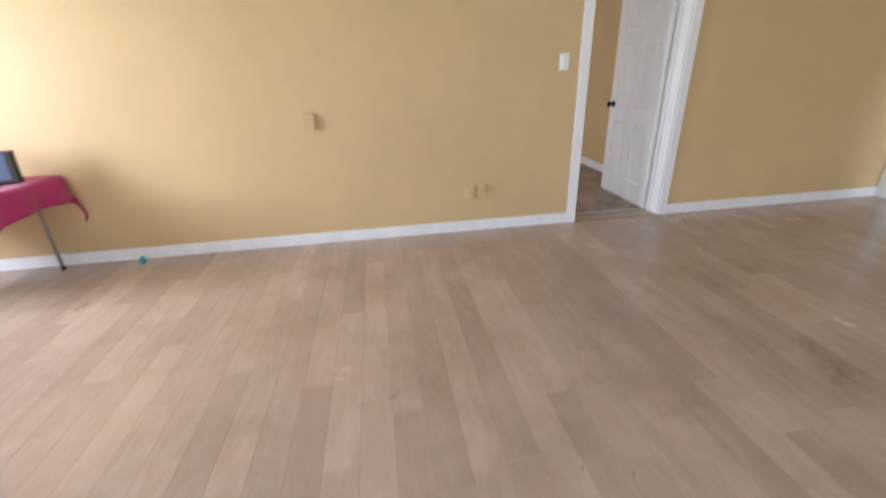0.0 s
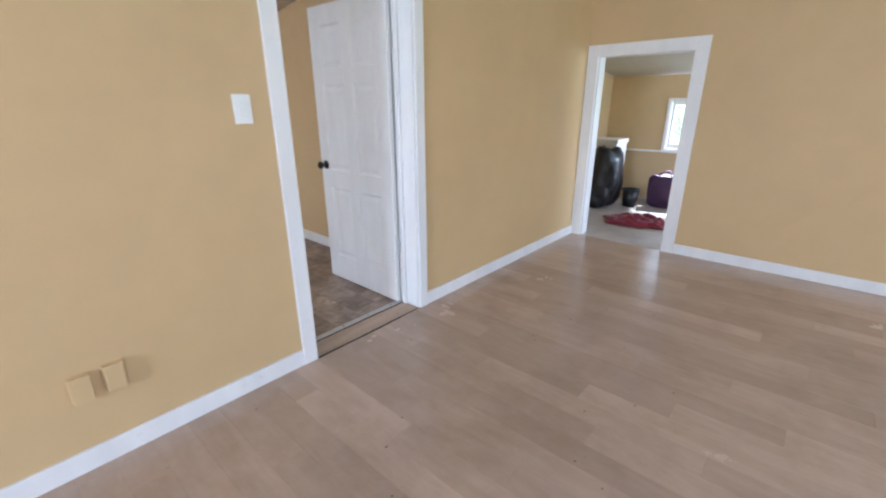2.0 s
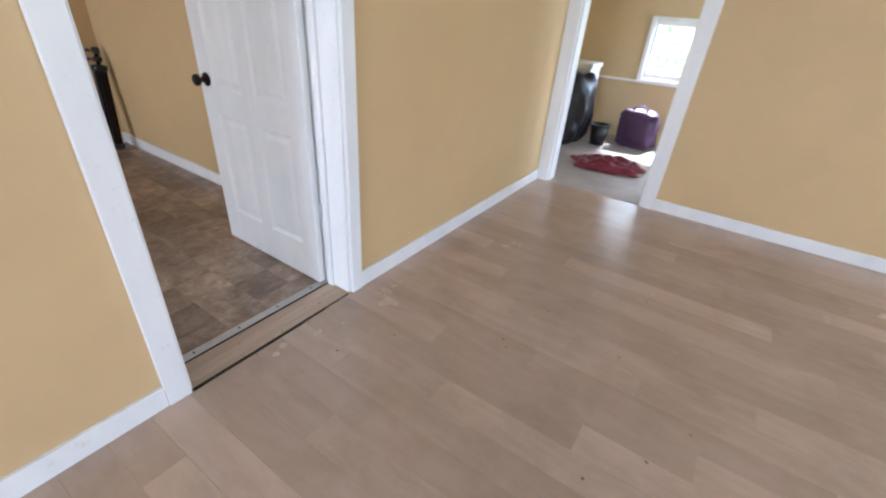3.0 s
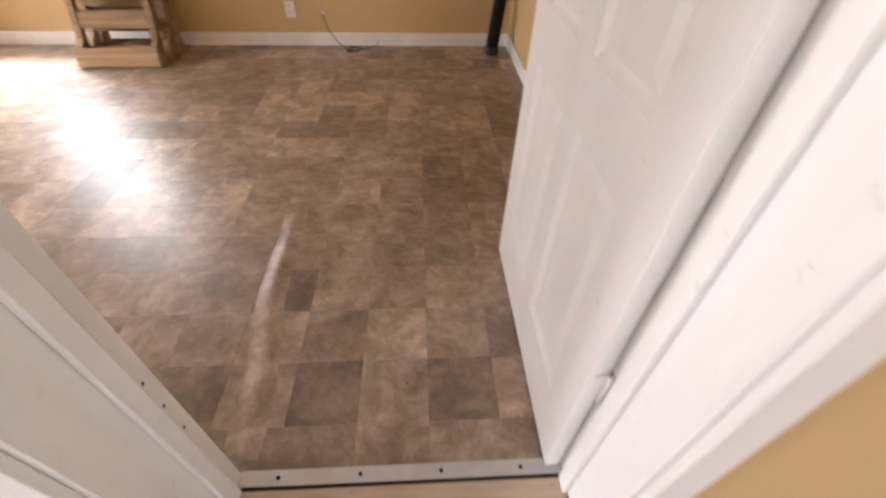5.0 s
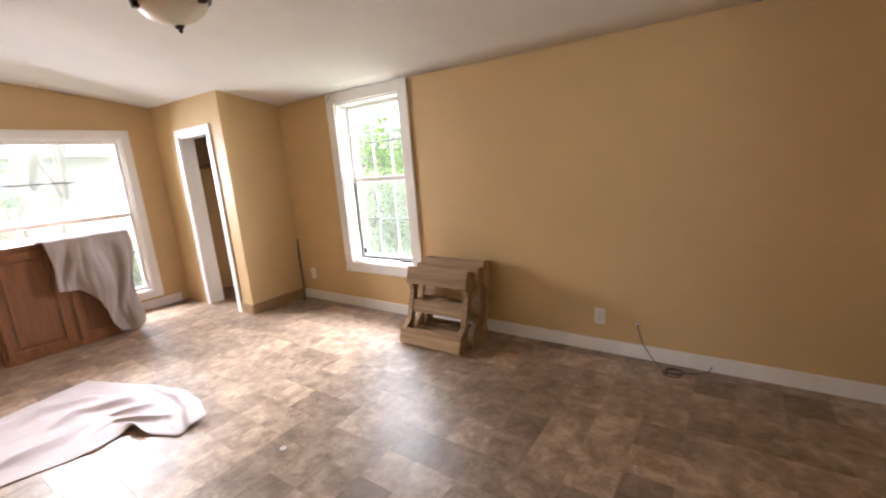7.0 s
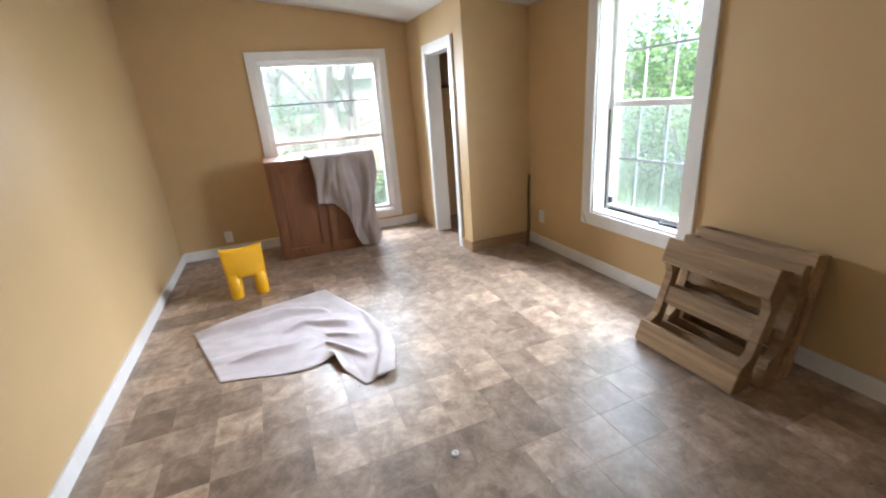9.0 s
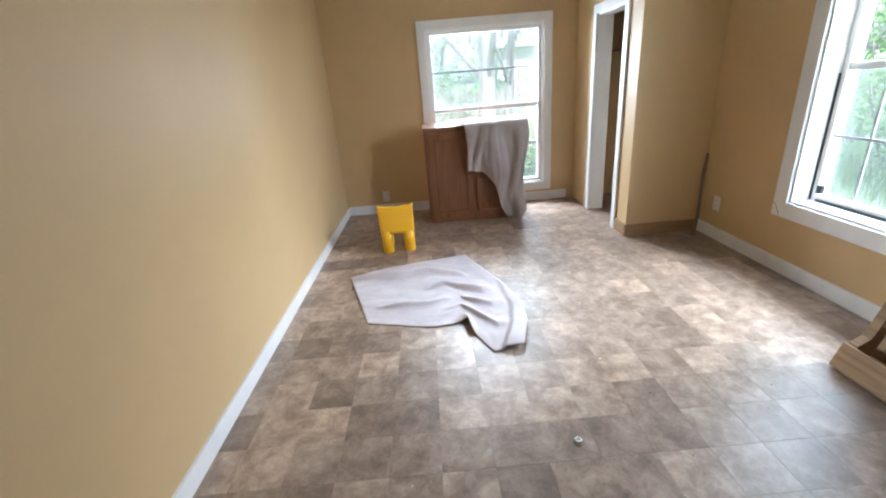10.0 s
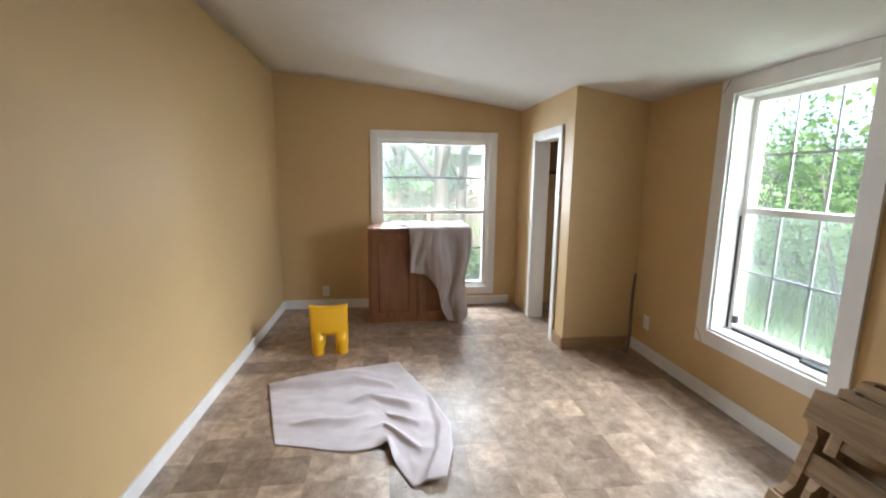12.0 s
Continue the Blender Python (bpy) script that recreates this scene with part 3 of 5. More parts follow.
# ---------------------------------------------------------------- windows
def window(name, label, to_world, wide, z0, z1, depth, cols, rows, rail, case, screen=0.0):
    """A window that lies along local x, with y pointing out of the room."""
    root = structure(thing(name, to_world, label, "window"), label, "window")
    w = wide / 2
    f = 0.035
    # casing on the wall
    boxes("window_casing", TRIM, root, (-w - case, -w, -0.02, -0.0005, z0 - case, z1 + case), (w, w + case, -0.02, -0.0005, z0 - case, z1 + case),
          (-w, w, -0.0195, -0.0005, z1, z1 + case), (-w, w, -0.0195, -0.0005, z0 - case, z0), bevel=0.003)
    boxes("window_reveal", TRIM, root, (-w, -w + 0.014, 0, depth, z0, z1), (w - 0.014, w, 0, depth, z0, z1), (-w + 0.014, w - 0.014, 0, depth, z1 - 0.014, z1))
    boxes("window_sill", TRIM, root, (-w + 0.014, w - 0.014, 0, depth, z0, z0 + 0.016), bevel=0.002)
    a = w - 0.014
    boxes("window_frame", TRIM, root, (-a, -a + f, depth - 0.05, depth + 0.01, z0 + 0.016, z1 - 0.014), (a - f, a, depth - 0.05, depth + 0.01, z0 + 0.016, z1 - 0.014),
          (-a + f, a - f, depth - 0.05, depth + 0.01, z1 - 0.014 - f, z1 - 0.014), (-a + f, a - f, depth - 0.05, depth + 0.01, z0 + 0.016, z0 + 0.016 + f), bevel=0.003)
    b, lo, hi = a - f, z0 + 0.016 + f, z1 - 0.014 - f
    boxes("meeting_rail", TRIM, root, (-b, b, depth - 0.045, depth + 0.005, rail - 0.02, rail + 0.02), bevel=0.003)
    for s0, s1, off in ((lo, rail - 0.02, -0.03), (rail + 0.02, hi, -0.012)):
        y = depth + off
        for i in range(cols):
            for j in range(rows):
                x0, x1 = -b + 2 * b * i / cols, -b + 2 * b * (i + 1) / cols
                p = boxes("pane", GLASS, root, (x0, x1, y, y + 0.004, s0 + (s1 - s0) * j / rows, s0 + (s1 - s0) * (j + 1) / rows))
                p.visible_shadow = False
        for i in range(1, cols):
            x = -b + 2 * b * i / cols
            boxes("muntin", MUNTIN_BACKLIT, root, (x - 0.006, x + 0.006, y - 0.009, y - 0.001, s0, s1))
        for j in range(1, rows):
            z = s0 + (s1 - s0) * j / rows
            boxes("muntin", STEEL if cols == 1 else MUNTIN_BACKLIT, root, (-b, b, y - 0.0095, y - 0.0015, z - 0.007, z + 0.007))
    if screen:
        boxes("haze_screen", SCREEN, root, (-b, b, depth + 0.02, depth + 0.022, lo, screen), label="fine grey screen sheet put in to haze the view").visible_shadow = False
    return root, b, lo


win1, b1, lo1 = window("window_1", "white double-hung sash window with grids, deep reveal", pose(-2.39, NORTH_B, 0), 0.77, 0.465, 1.955, 0.17, 3, 2, 1.255, 0.098, 1.25)
boxes("sash_latch", BLACK_PLASTIC, win1, (-b1 + 0.02, -b1 + 0.05, 0.09, 0.118, lo1 + 0.02, lo1 + 0.07), bevel=0.004)
boxes("sash_track", BLACK_PLASTIC, win1, (-b1 + 0.01, b1 - 0.19, 0.108, 0.118, lo1 - 0.033, lo1 - 0.02), (b1 - 0.17, b1 - 0.005, 0.07, 0.117, lo1 - 0.034, lo1 - 0.018), bevel=0.002)
boxes("gasket", BLACK_PLASTIC, win1, (-b1 - 0.036, -b1 - 0.030, 0.108, 0.119, lo1 - 0.03, 1.22), bevel=0.001)
for z0, z1 in ((0.45, 0.372), (1.972, 2.045)):
    bm = bmesh.new()
    tube(bm, ((-0.476, -0.0204, z0), (-0.45, -0.0204, z0 * 0.7 + z1 * 0.3), (-0.418, -0.0204, z1)), 0.0016, 6)
    part("casing_crack", bm, CABLE, win1, "dark open joint in the casing")
boxes("sill_latch", PLATE_WHITE, win1, (0.12, 0.15, 0.04, 0.06, 0.481, 0.493), bevel=0.003)
win2, b2, lo2 = window("window_2", "white wide sash window with horizontal bars", pose(WEST_B, 1.825, 0, 0, 0, 90), 1.215, 0.21, 1.852, 0.09, 1, 2, 1.066, 0.085, 1.81)


# ---------------------------------------------------------------- bedroom door
def panel_door():
    """A six-panel door in local x (from the hinge), y thickness, z up."""
    W, H, T = 0.813, 2.0, 0.035
    root = thing("panel_door", pose(0.868, 0.172, 0.012, 0, 0, 90), "white six-panel door standing wide open", "door")
    xs = (0.0, 0.11, 0.36, 0.455, 0.703, W)
    zs = (0.0, 0.2, 0.76, 0.89, 1.5, 1.6, 1.88, H)
    bm = bmesh.new()
    for a, b in ((0, 1), (2, 3), (4, 5)):
        box(bm, xs[a], xs[b], -T, 0, 0, H)
    for a, b in ((0, 1), (2, 3), (4, 5), (6, 7)):
        box(bm, xs[1], xs[2], -T, 0, zs[a], zs[b])
        box(bm, xs[3], xs[4], -T, 0, zs[a], zs[b])
    part("door_slab", bm, DOOR_WHITE, root)
    for a, b in ((1, 2), (3, 4)):
        for c, d in ((1, 2), (3, 4), (5, 6)):
            bm = bmesh.new()
            for s in (0, 1):
                face = 0.0 if s == 0 else -T
                deep = -1 if s == 0 else 1
                x0, x1, z0, z1 = xs[a], xs[b], zs[c], zs[d]
                loops = []
                for inset, dep in ((0, 0.001), (0.012, 0.009), (0.024, 0.010), (0.05, 0.003), (0.056, 0.003)):
                    y = face + deep * dep
                    loops.append([bm.verts.new(p) for p in ((x0 + inset, y, z0 + inset), (x1 - inset, y, z0 + inset), (x1 - inset, y, z1 - inset), (x0 + inset, y, z1 - inset))])
                for p, q in zip(loops, loops[1:]):
                    for k in range(4):
                        bm.faces.new((p[k], p[(k + 1) % 4], q[(k + 1) % 4], q[k]))
                bm.faces.new(loops[-1])
            part("panel", bm, DOOR_WHITE, root)
    for s in (1, -1):
        y0 = 0.0 if s == 1 else -T
        m = pose(W - 0.065, y0, 0.925, -90 * s, 0, 0)
        bm = bmesh.new()
        ring_solid(bm, ((0.033, 0.0), (0.033, 0.006), (0.026, 0.011), (0.013, 0.013), (0.012, 0.03), (0.018, 0.036), (0.027, 0.044), (0.029, 0.054), (0.026, 0.063), (0.014, 0.068)), 24, m=m)
        part("door_knob", bm, BLACK_METAL, root, "black round door knob")
    boxes("latch_plate", METAL, root, (W, W + 0.0015, -0.03, -0.006, 0.895, 0.955))
    for z in (0.36, 1.69):
        bm = bmesh.new()
        ring_solid(bm, ((0.006, z), (0.006, z + 0.09)), 10, m=pose(-0.007, -0.038, 0))
        box(bm, -0.0035, -0.0005, -0.038, -0.006, z, z + 0.09)
        part("hinge", bm, TRIM, root, "hinge painted over white")
    return root


panel_door()


# ---------------------------------------------------------------- plates on the walls
def wall_plate(name, label, category, m, mat, kind, wide=0.072, high=0.115):
    """A plate on a wall; local y points into the room."""
    root = thing(name, m, label, category)
    boxes("plate", mat, root, (-wide / 2, wide / 2, 0, 0.006, -high / 2, high / 2), bevel=0.0025)
    if kind == "outlet":
        for z in (-0.022, 0.022):
            bm = bmesh.new()
            box(bm, -0.016, 0.016, 0.006, 0.009, z - 0.014, z + 0.014, bevel=0.002)
            sock = part("receptacle", bm, mat, root)
            boxes("slot", BLACK_PLASTIC, sock, (-0.008, -0.005, 0.009, 0.0095, z - 0.003, z + 0.007), (0.005, 0.008, 0.009, 0.0095, z - 0.003, z + 0.007))
    elif kind == "switch":
        boxes("rocker", mat, root, (-0.016, 0.016, 0.006, 0.0105, -0.033, 0.033), bevel=0.003)
    else:
        boxes("cover", mat, root, (-wide / 2 + 0.002, wide / 2 - 0.002, 0.006, 0.031, -high / 2 + 0.002, high / 2 - 0.002), bevel=0.003)
        return root
    for z in (-high / 2 + 0.012, high / 2 - 0.012):
        bm = bmesh.new()
        ring_solid(bm, ((0.003, 0.005), (0.003, 0.0075)), 8, m=pose(0, 0, z, -90, 0, 0))
        part("screw", bm, mat, root)
    return root


wall_plate("light_switch", "white rocker light switch beside the doorway", "light switch", pose(-0.129, 0, 1.36, 0, 0, 180), PLATE_WHITE, "switch", 0.078, 0.122)
g = "blank plates painted over on the living room wall"
wall_plate("blank_wall_plate", "wall plate painted over in tan yellow", "wall plate", pose(-0.80, 0, 0.365, 0, 0, 180), WALL, "blank", 0.07, 0.115)["group"] = g
wall_plate("blank_wall_plate", "wall plate painted over in tan yellow", "wall plate", pose(-0.905, 0, 0.36, 0, 0, 180), WALL, "blank", 0.07, 0.115)["group"] = g
wall_plate("blank_wall_plate", "wall plate painted over in tan yellow, higher up", "wall plate", pose(-2.152, 0, 1.0, 0, 0, 180), WALL, "blank", 0.085, 0.12)["group"] = g
g = "white outlets in the bedroom"
wall_plate("wall_outlet", "white outlet low on the wall beside a cable", "outlet", pose(-0.41, NORTH_B, 0.256, 0, 0, 180), PLATE_WHITE, "outlet")["group"] = g
wall_plate("wall_outlet", "white outlet under the window, near the closet", "outlet", pose(-3.43, NORTH_B, 0.285, 0, 0, 180), PLATE_WHITE, "outlet")["group"] = g
wall_plate("wall_outlet", "white outlet low on the wall beside the cabinet", "outlet", pose(WEST_B, 0.625, 0.195, 0, 0, -90), PLATE_WHITE, "outlet")["group"] = g


# ---------------------------------------------------------------- living room things
def side_table():
    root = thing("folding_table", pose(-4.43, -0.445, 0), "folding table with thin steel legs under a magenta cloth", "table")
    boxes("tabletop", STEEL, root, (-0.5, 0.46, -0.37, 0.37, 0.69, 0.715), bevel=0.006)
    for sx, sy in ((1, 1), (1, -1), (-1, 1), (-1, -1)):
        bm = bmesh.new()
        tube(bm, ((sx * 0.31, sy * 0.31, 0.69), (sx * 0.29 if sx > 0 else -0.33, sy * 0.345, 0.0)), 0.011, 10)
        leg = part("leg", bm, STEEL, root)
        bm = bmesh.new()
        ring_solid(bm, ((0.014, 0), (0.014, 0.03), (0.012, 0.034)), 10, m=pose(sx * 0.29 if sx > 0 else -0.33, sy * 0.345, 0))
        part("foot_cap", bm, BLACK_PLASTIC, leg)
    return root


side_table()
bm = bmesh.new()


def table_cloth(u, v):
    """Lies on the table; its ends hang lowest at the corners."""
    hx, hy = 0.475, 0.385
    bow = (2 * v - 1) ** 2
    x = (u - 0.5) * 2 * (hx + 0.15 + 0.12 * bow)
    y = (v - 0.5) * 2 * (hy + 0.16 + 0.08 * (2 * u - 1) ** 2)
    ox, oy = max(0, abs(x) - hx), max(0, abs(y) - hy)
    drop = max(ox, oy) + 0.35 * min(ox, oy)
    px = max(-hx, min(hx, x)) + math.copysign(0.015 + 0.22 * ox, x) * (ox > 0)
    py = max(-hy, min(hy, y)) + math.copysign(0.012 + 0.12 * oy, y) * (oy > 0)
    if y > 0:
        py = min(py, 0.415)
    wave = 0.016 * math.sin(15 * (x + 1.3 * y)) * min(1, drop * 6)
    return Vector((-4.43 + px + wave, -0.445 + py - abs(wave), 0.722 - drop * 1.08 + 0.005 * math.sin(9 * x) * math.sin(8 * y) * (drop < 0.02)))


sheet(bm, 48, 44, table_cloth)
thicken(tagged(part("table_cloth", bm, MAGENTA), "magenta cloth hanging over the folding table", "tablecloth"), 0.004, 1.0)
screen_box = thing("small_monitor", pose(-4.25, -0.34, 0.727, -6, 0, 8), "small black monitor standing on the magenta cloth", "monitor")
boxes("housing", BLACK_PLASTIC, screen_box, (-0.24, 0.24, -0.03, 0.03, 0.008, 0.215), bevel=0.008)
boxes("screen", BLUE_SCREEN, screen_box, (-0.21, 0.21, -0.033, -0.0305, 0.03, 0.195), bevel=0.001)
boxes("base", BLACK_PLASTIC, screen_box, (-0.12, 0.12, -0.08, 0.08, 0, 0.012), bevel=0.004)
bm = bmesh.new()
ring_solid(bm, ((0.022, 0), (0.025, 0.006), (0.024, 0.03), (0.015, 0.038), (0.014, 0.05)), 16, m=pose(-3.574, -0.09, 0))
tagged(part("bottle_cap", bm, TEAL), "small teal plastic cap lying by the baseboard", "cap")


# ceiling fan pull chains; the housing above is unseen, added to hold them
def fan_pull_chains():
    root = thing("fan_chain_mount", pose(1.30, -1.82, CEIL_A), "two fan pull chains under an added, unseen ceiling housing", "ceiling light")
    bm = bmesh.new()
    ring_solid(bm, ((0.07, 0), (0.075, -0.02), (0.05, -0.05), (0.09, -0.08), (0.095, -0.12), (0.06, -0.15)), 24)
    part("housing", bm, BRONZE, root)
    for x, y, low in ((-0.03, 0.02, -0.41), (0.03, -0.02, -0.46)):
        bm = bmesh.new()
        tube(bm, ((x, y, -0.14), (x, y, low)), 0.0018, 6)
        chain = part("pull_chain", bm, METAL, root)
        bm = bmesh.new()
        ring_solid(bm, ((0.004, low + 0.005), (0.011, low - 0.008), (0.012, low - 0.022), (0.006, low - 0.034)), 12, m=pose(x, y, 0))
        part("pull_knob", bm, BRONZE, chain)
    return root


fan_pull_chains()


# ---------------------------------------------------------------- bedroom things
def pallet(m, label, wide=0.54, tall=0.60, slats=((0.0, 0.124), (0.245, 0.345), (0.462, 0.60)), group="small pallets leaning on the wall"):
    """A small pallet standing on its edge: local x across, y through, z up its face."""
    root = thing("wooden_pallet", m, label, "pallet", group)
    for x in (0.0, wide - 0.04):
        bm = bmesh.new()
        pts = [(0, 0), (0.09, 0), (0.09, tall), (0, tall), (0, 0.462), (0.010, 0.452), (0.037, 0.415), (0.04, 0.39), (0.04, 0.20), (0.037, 0.178), (0.010, 0.142), (0, 0.135)]
        a = [bm.verts.new((x, p[0], p[1])) for p in pts]
        b = [bm.verts.new((x + 0.04, p[0], p[1])) for p in pts]
        bm.faces.new(a)
        bm.faces.new(b[::-1])
        for i in range(len(pts)):
            j = (i + 1) % len(pts)
            bm.faces.new((a[i], a[j], b[j], b[i]))
        part("stringer", bm, PALLET, root)
    for z0, z1 in slats:
        inner = 0.17 < z0 and z1 < 0.44
        y, out = (0.0635, -0.0405) if inner else (-0.0005, 0.006)
        s = boxes("slat", PALLET, root, (-out, wide + out, y - 0.0185, y, z0 + 0.002, z1), bevel=0.003)
        for x in (0.06, wide / 2, wide - 0.06):
            for dz in (0.25, 0.75):
                bm = bmesh.new()
                ring_solid(bm, ((0.004, 0.0), (0.004, 0.0025)), 6, m=pose(x, y - 0.0185, z0 + (z1 - z0) * dz, 90, 0, 0))
                part("nail", bm, STEEL, s)
    for z0, z1 in ((0.01, 0.10), (0.27, 0.36), (tall - 0.1, tall - 0.005)):
        boxes("slat", PALLET, root, (0, wide, 0.0905, 0.107, z0, z1), bevel=0.003)
    return root


pallet(pose(-1.79, 2.905, 0.007, -18.5, 0, 0), "small weathered wooden pallet leaning against another pallet")
pallet(pose(-1.78, 3.035, 0.006, -16.5, 0, 0.8), "small weathered wooden pallet squeezed between two others", 0.56, 0.60, ((0.0, 0.10), (0.19, 0.28), (0.34, 0.42), (0.49, 0.595)))
pallet(pose(-1.775, 3.158, 0.006, -11.5, 0, 0.6), "small weathered wooden pallet leaning flat against the wall", 0.555, 0.62, ((0.0, 0.09), (0.19, 0.27), (0.34, 0.42), (0.52, 0.615)))


def child_chair():
    root = thing("child_chair", pose(-3.70, 0.83, 0, 0, 0, 4), "chunky yellow plastic child's chair", "chair")
    bm = bmesh.new()
    # curved back with a dipped top edge; local -x is the seat side

    def skin(u, v, off):
        y = (u - 0.5) * (0.29 + 0.012 * v)
        bend = 0.014 * (2 * u - 1) ** 2
        top = 0.425 - 0.014 * (1 - (2 * u - 1) ** 2)
        z = 0.175 + v * (top - 0.175)
        return Vector((off - bend + 0.012 * v, y, z))
    n = 14
    for off in (0.0, -0.042):
        sheet(bm, n, 8, lambda u, v, o=off: skin(u, v, o))
    bm.verts.ensure_lookup_table()
    per = (n + 1) * 9
    front, back = list(bm.verts)[:per], list(bm.verts)[per:]
    idx = [i * 9 for i in range(n + 1)] + [n * 9 + j for j in range(1, 9)] + [i * 9 + 8 for i in range(n - 1, -1, -1)] + [j for j in range(7, 0, -1)]
    for a, b in zip(idx, idx[1:] + idx[:1]):
        bm.faces.new((front[a], front[b], back[b], back[a]))
    part("backrest", bm, YELLOW, root)
    boxes("seat", YELLOW, root, (-0.27, -0.005, -0.14, 0.14, 0.175, 0.235), bevel=0.022)
    for x, y in ((-0.045, -0.094), (-0.045, 0.094), (-0.225, -0.094), (-0.225, 0.094)):
        bm = bmesh.new()
        ring_solid(bm, ((0.042, 0), (0.047, 0.008), (0.049, 0.1), (0.051, 0.2)), 20, m=pose(x, y, 0))
        part("leg", bm, YELLOW, root)
    return root


child_chair()


def cabinet():
    root = thing("base_cabinet", pose(-4.45, 1.115, 0), "reddish brown stained wooden base cabinet with panelled doors", "cabinet")
    W, D, H = 0.955, 0.46, 0.94
    boxes("body", CABINET, root, (-D, -0.02, 0, 0.02, 0.0, H), (-D, -0.02, W - 0.02, W, 0, H), (-D, -D + 0.012, 0.02, W - 0.02, 0, H), (-D + 0.012, -0.02, 0.02, W - 0.02, 0.09, 0.11),
          (-0.06, -0.04, 0.02, W - 0.02, 0, 0.09))
    boxes("top_board", CABINET, root, (-D - 0.005, 0.004, -0.006, W + 0.006, H, H + 0.015), bevel=0.003)
    boxes("face_frame", CABINET, root, (-0.0195, 0, 0, 0.04, 0.0, H), (-0.0195, 0, W - 0.04, W, 0, H), (-0.0195, 0, W / 2 - 0.03, W / 2 + 0.03, 0, H), (-0.0195, -0.0005, 0.04, W - 0.04, 0, 0.06), (-0.0195, -0.0005, 0.04, W - 0.04, H - 0.05, H))
    for y0, y1 in ((0.03, W / 2 - 0.02), (W / 2 + 0.02, W - 0.03)):
        d = boxes("door", CABINET, root, (0.0005, 0.018, y0, y0 + 0.055, 0.05, H - 0.035), (0.0005, 0.018, y1 - 0.055, y1, 0.05, H - 0.035), (0.0005, 0.018, y0 + 0.055, y1 - 0.055, 0.05, 0.105),
                  (0.0005, 0.018, y0 + 0.055, y1 - 0.055, H - 0.09, H - 0.035), bevel=0.002)
        boxes("panel", CABINET, d, (0.001, 0.004, y0 + 0.055, y1 - 0.055, 0.105, H - 0.09), (0.004, 0.014, y0 + 0.08, y1 - 0.08, 0.13, H - 0.115), bevel=0.003)
    return root


cabinet()


def drape(u, v):
    """A curtain thrown over the cabinet: u runs across it, v from the back of the top down the front."""
    y = 1.50 + 0.61 * u
    fold = 0.11 * noise.noise(Vector((u * 4.2, v * 2.0, 0.7))) + 0.04 * noise.noise(Vector((u * 9 + v * 3, v * 3, 5.1))) + 0.01 * noise.noise(Vector((u * 22, v * 5, 2.4)))
    fold = max(-0.03, fold)
    reach = 0.46 + 0.12 * u + 0.42 * max(0.0, min(1.0, (u - 0.25) / 0.4)) ** 1.3 - 0.10 * max(0.0, (u - 0.8) / 0.2)
    top = 0.40
    s = v * (top + reach)
    if s < top:
        x, z = -4.86 + s, 0.962 + 0.012 * abs(math.sin(u * 11 + s * 9)) + 0.01 * math.sin(s * 14 + u * 5) ** 2
        return Vector((x, y - 0.22 * (1 - s / top) * (1 - u), z))
    d = s - top
    round_off = min(d, 0.06)
    x = -4.46 + 0.065 * math.sin(round_off / 0.06 * math.pi / 2) + fold * min(1, d * 5) + 0.04 * d + 0.034
    z = 0.968 - max(0, d - 0.03)
    pinch = 0.18 * max(0, d - 0.15) * (0.62 - u)
    return Vector((x, y + pinch + 0.02 * math.sin(d * 9 + u * 6), max(0.012, z)))


bm = bmesh.new()
sheet(bm, 60, 60, drape)
thicken(tagged(part("draped_curtain", bm, DRAPE), "grey taupe curtain thrown over the cabinet, hanging in folds", "curtain"), 0.006, 1.0)


def along(points, t):
    """The point at t along an open line of points."""
    pts = [Vector((x, y, 0)) for x, y in points]
    ln = [(q - p).length for p, q in zip(pts, pts[1:])]
    d = t * sum(ln)
    for p, q, k in zip(pts, pts[1:], ln):
        if d <= k or q is pts[-1]:
            return p.lerp(q, min(1, d / k))
        d -= k


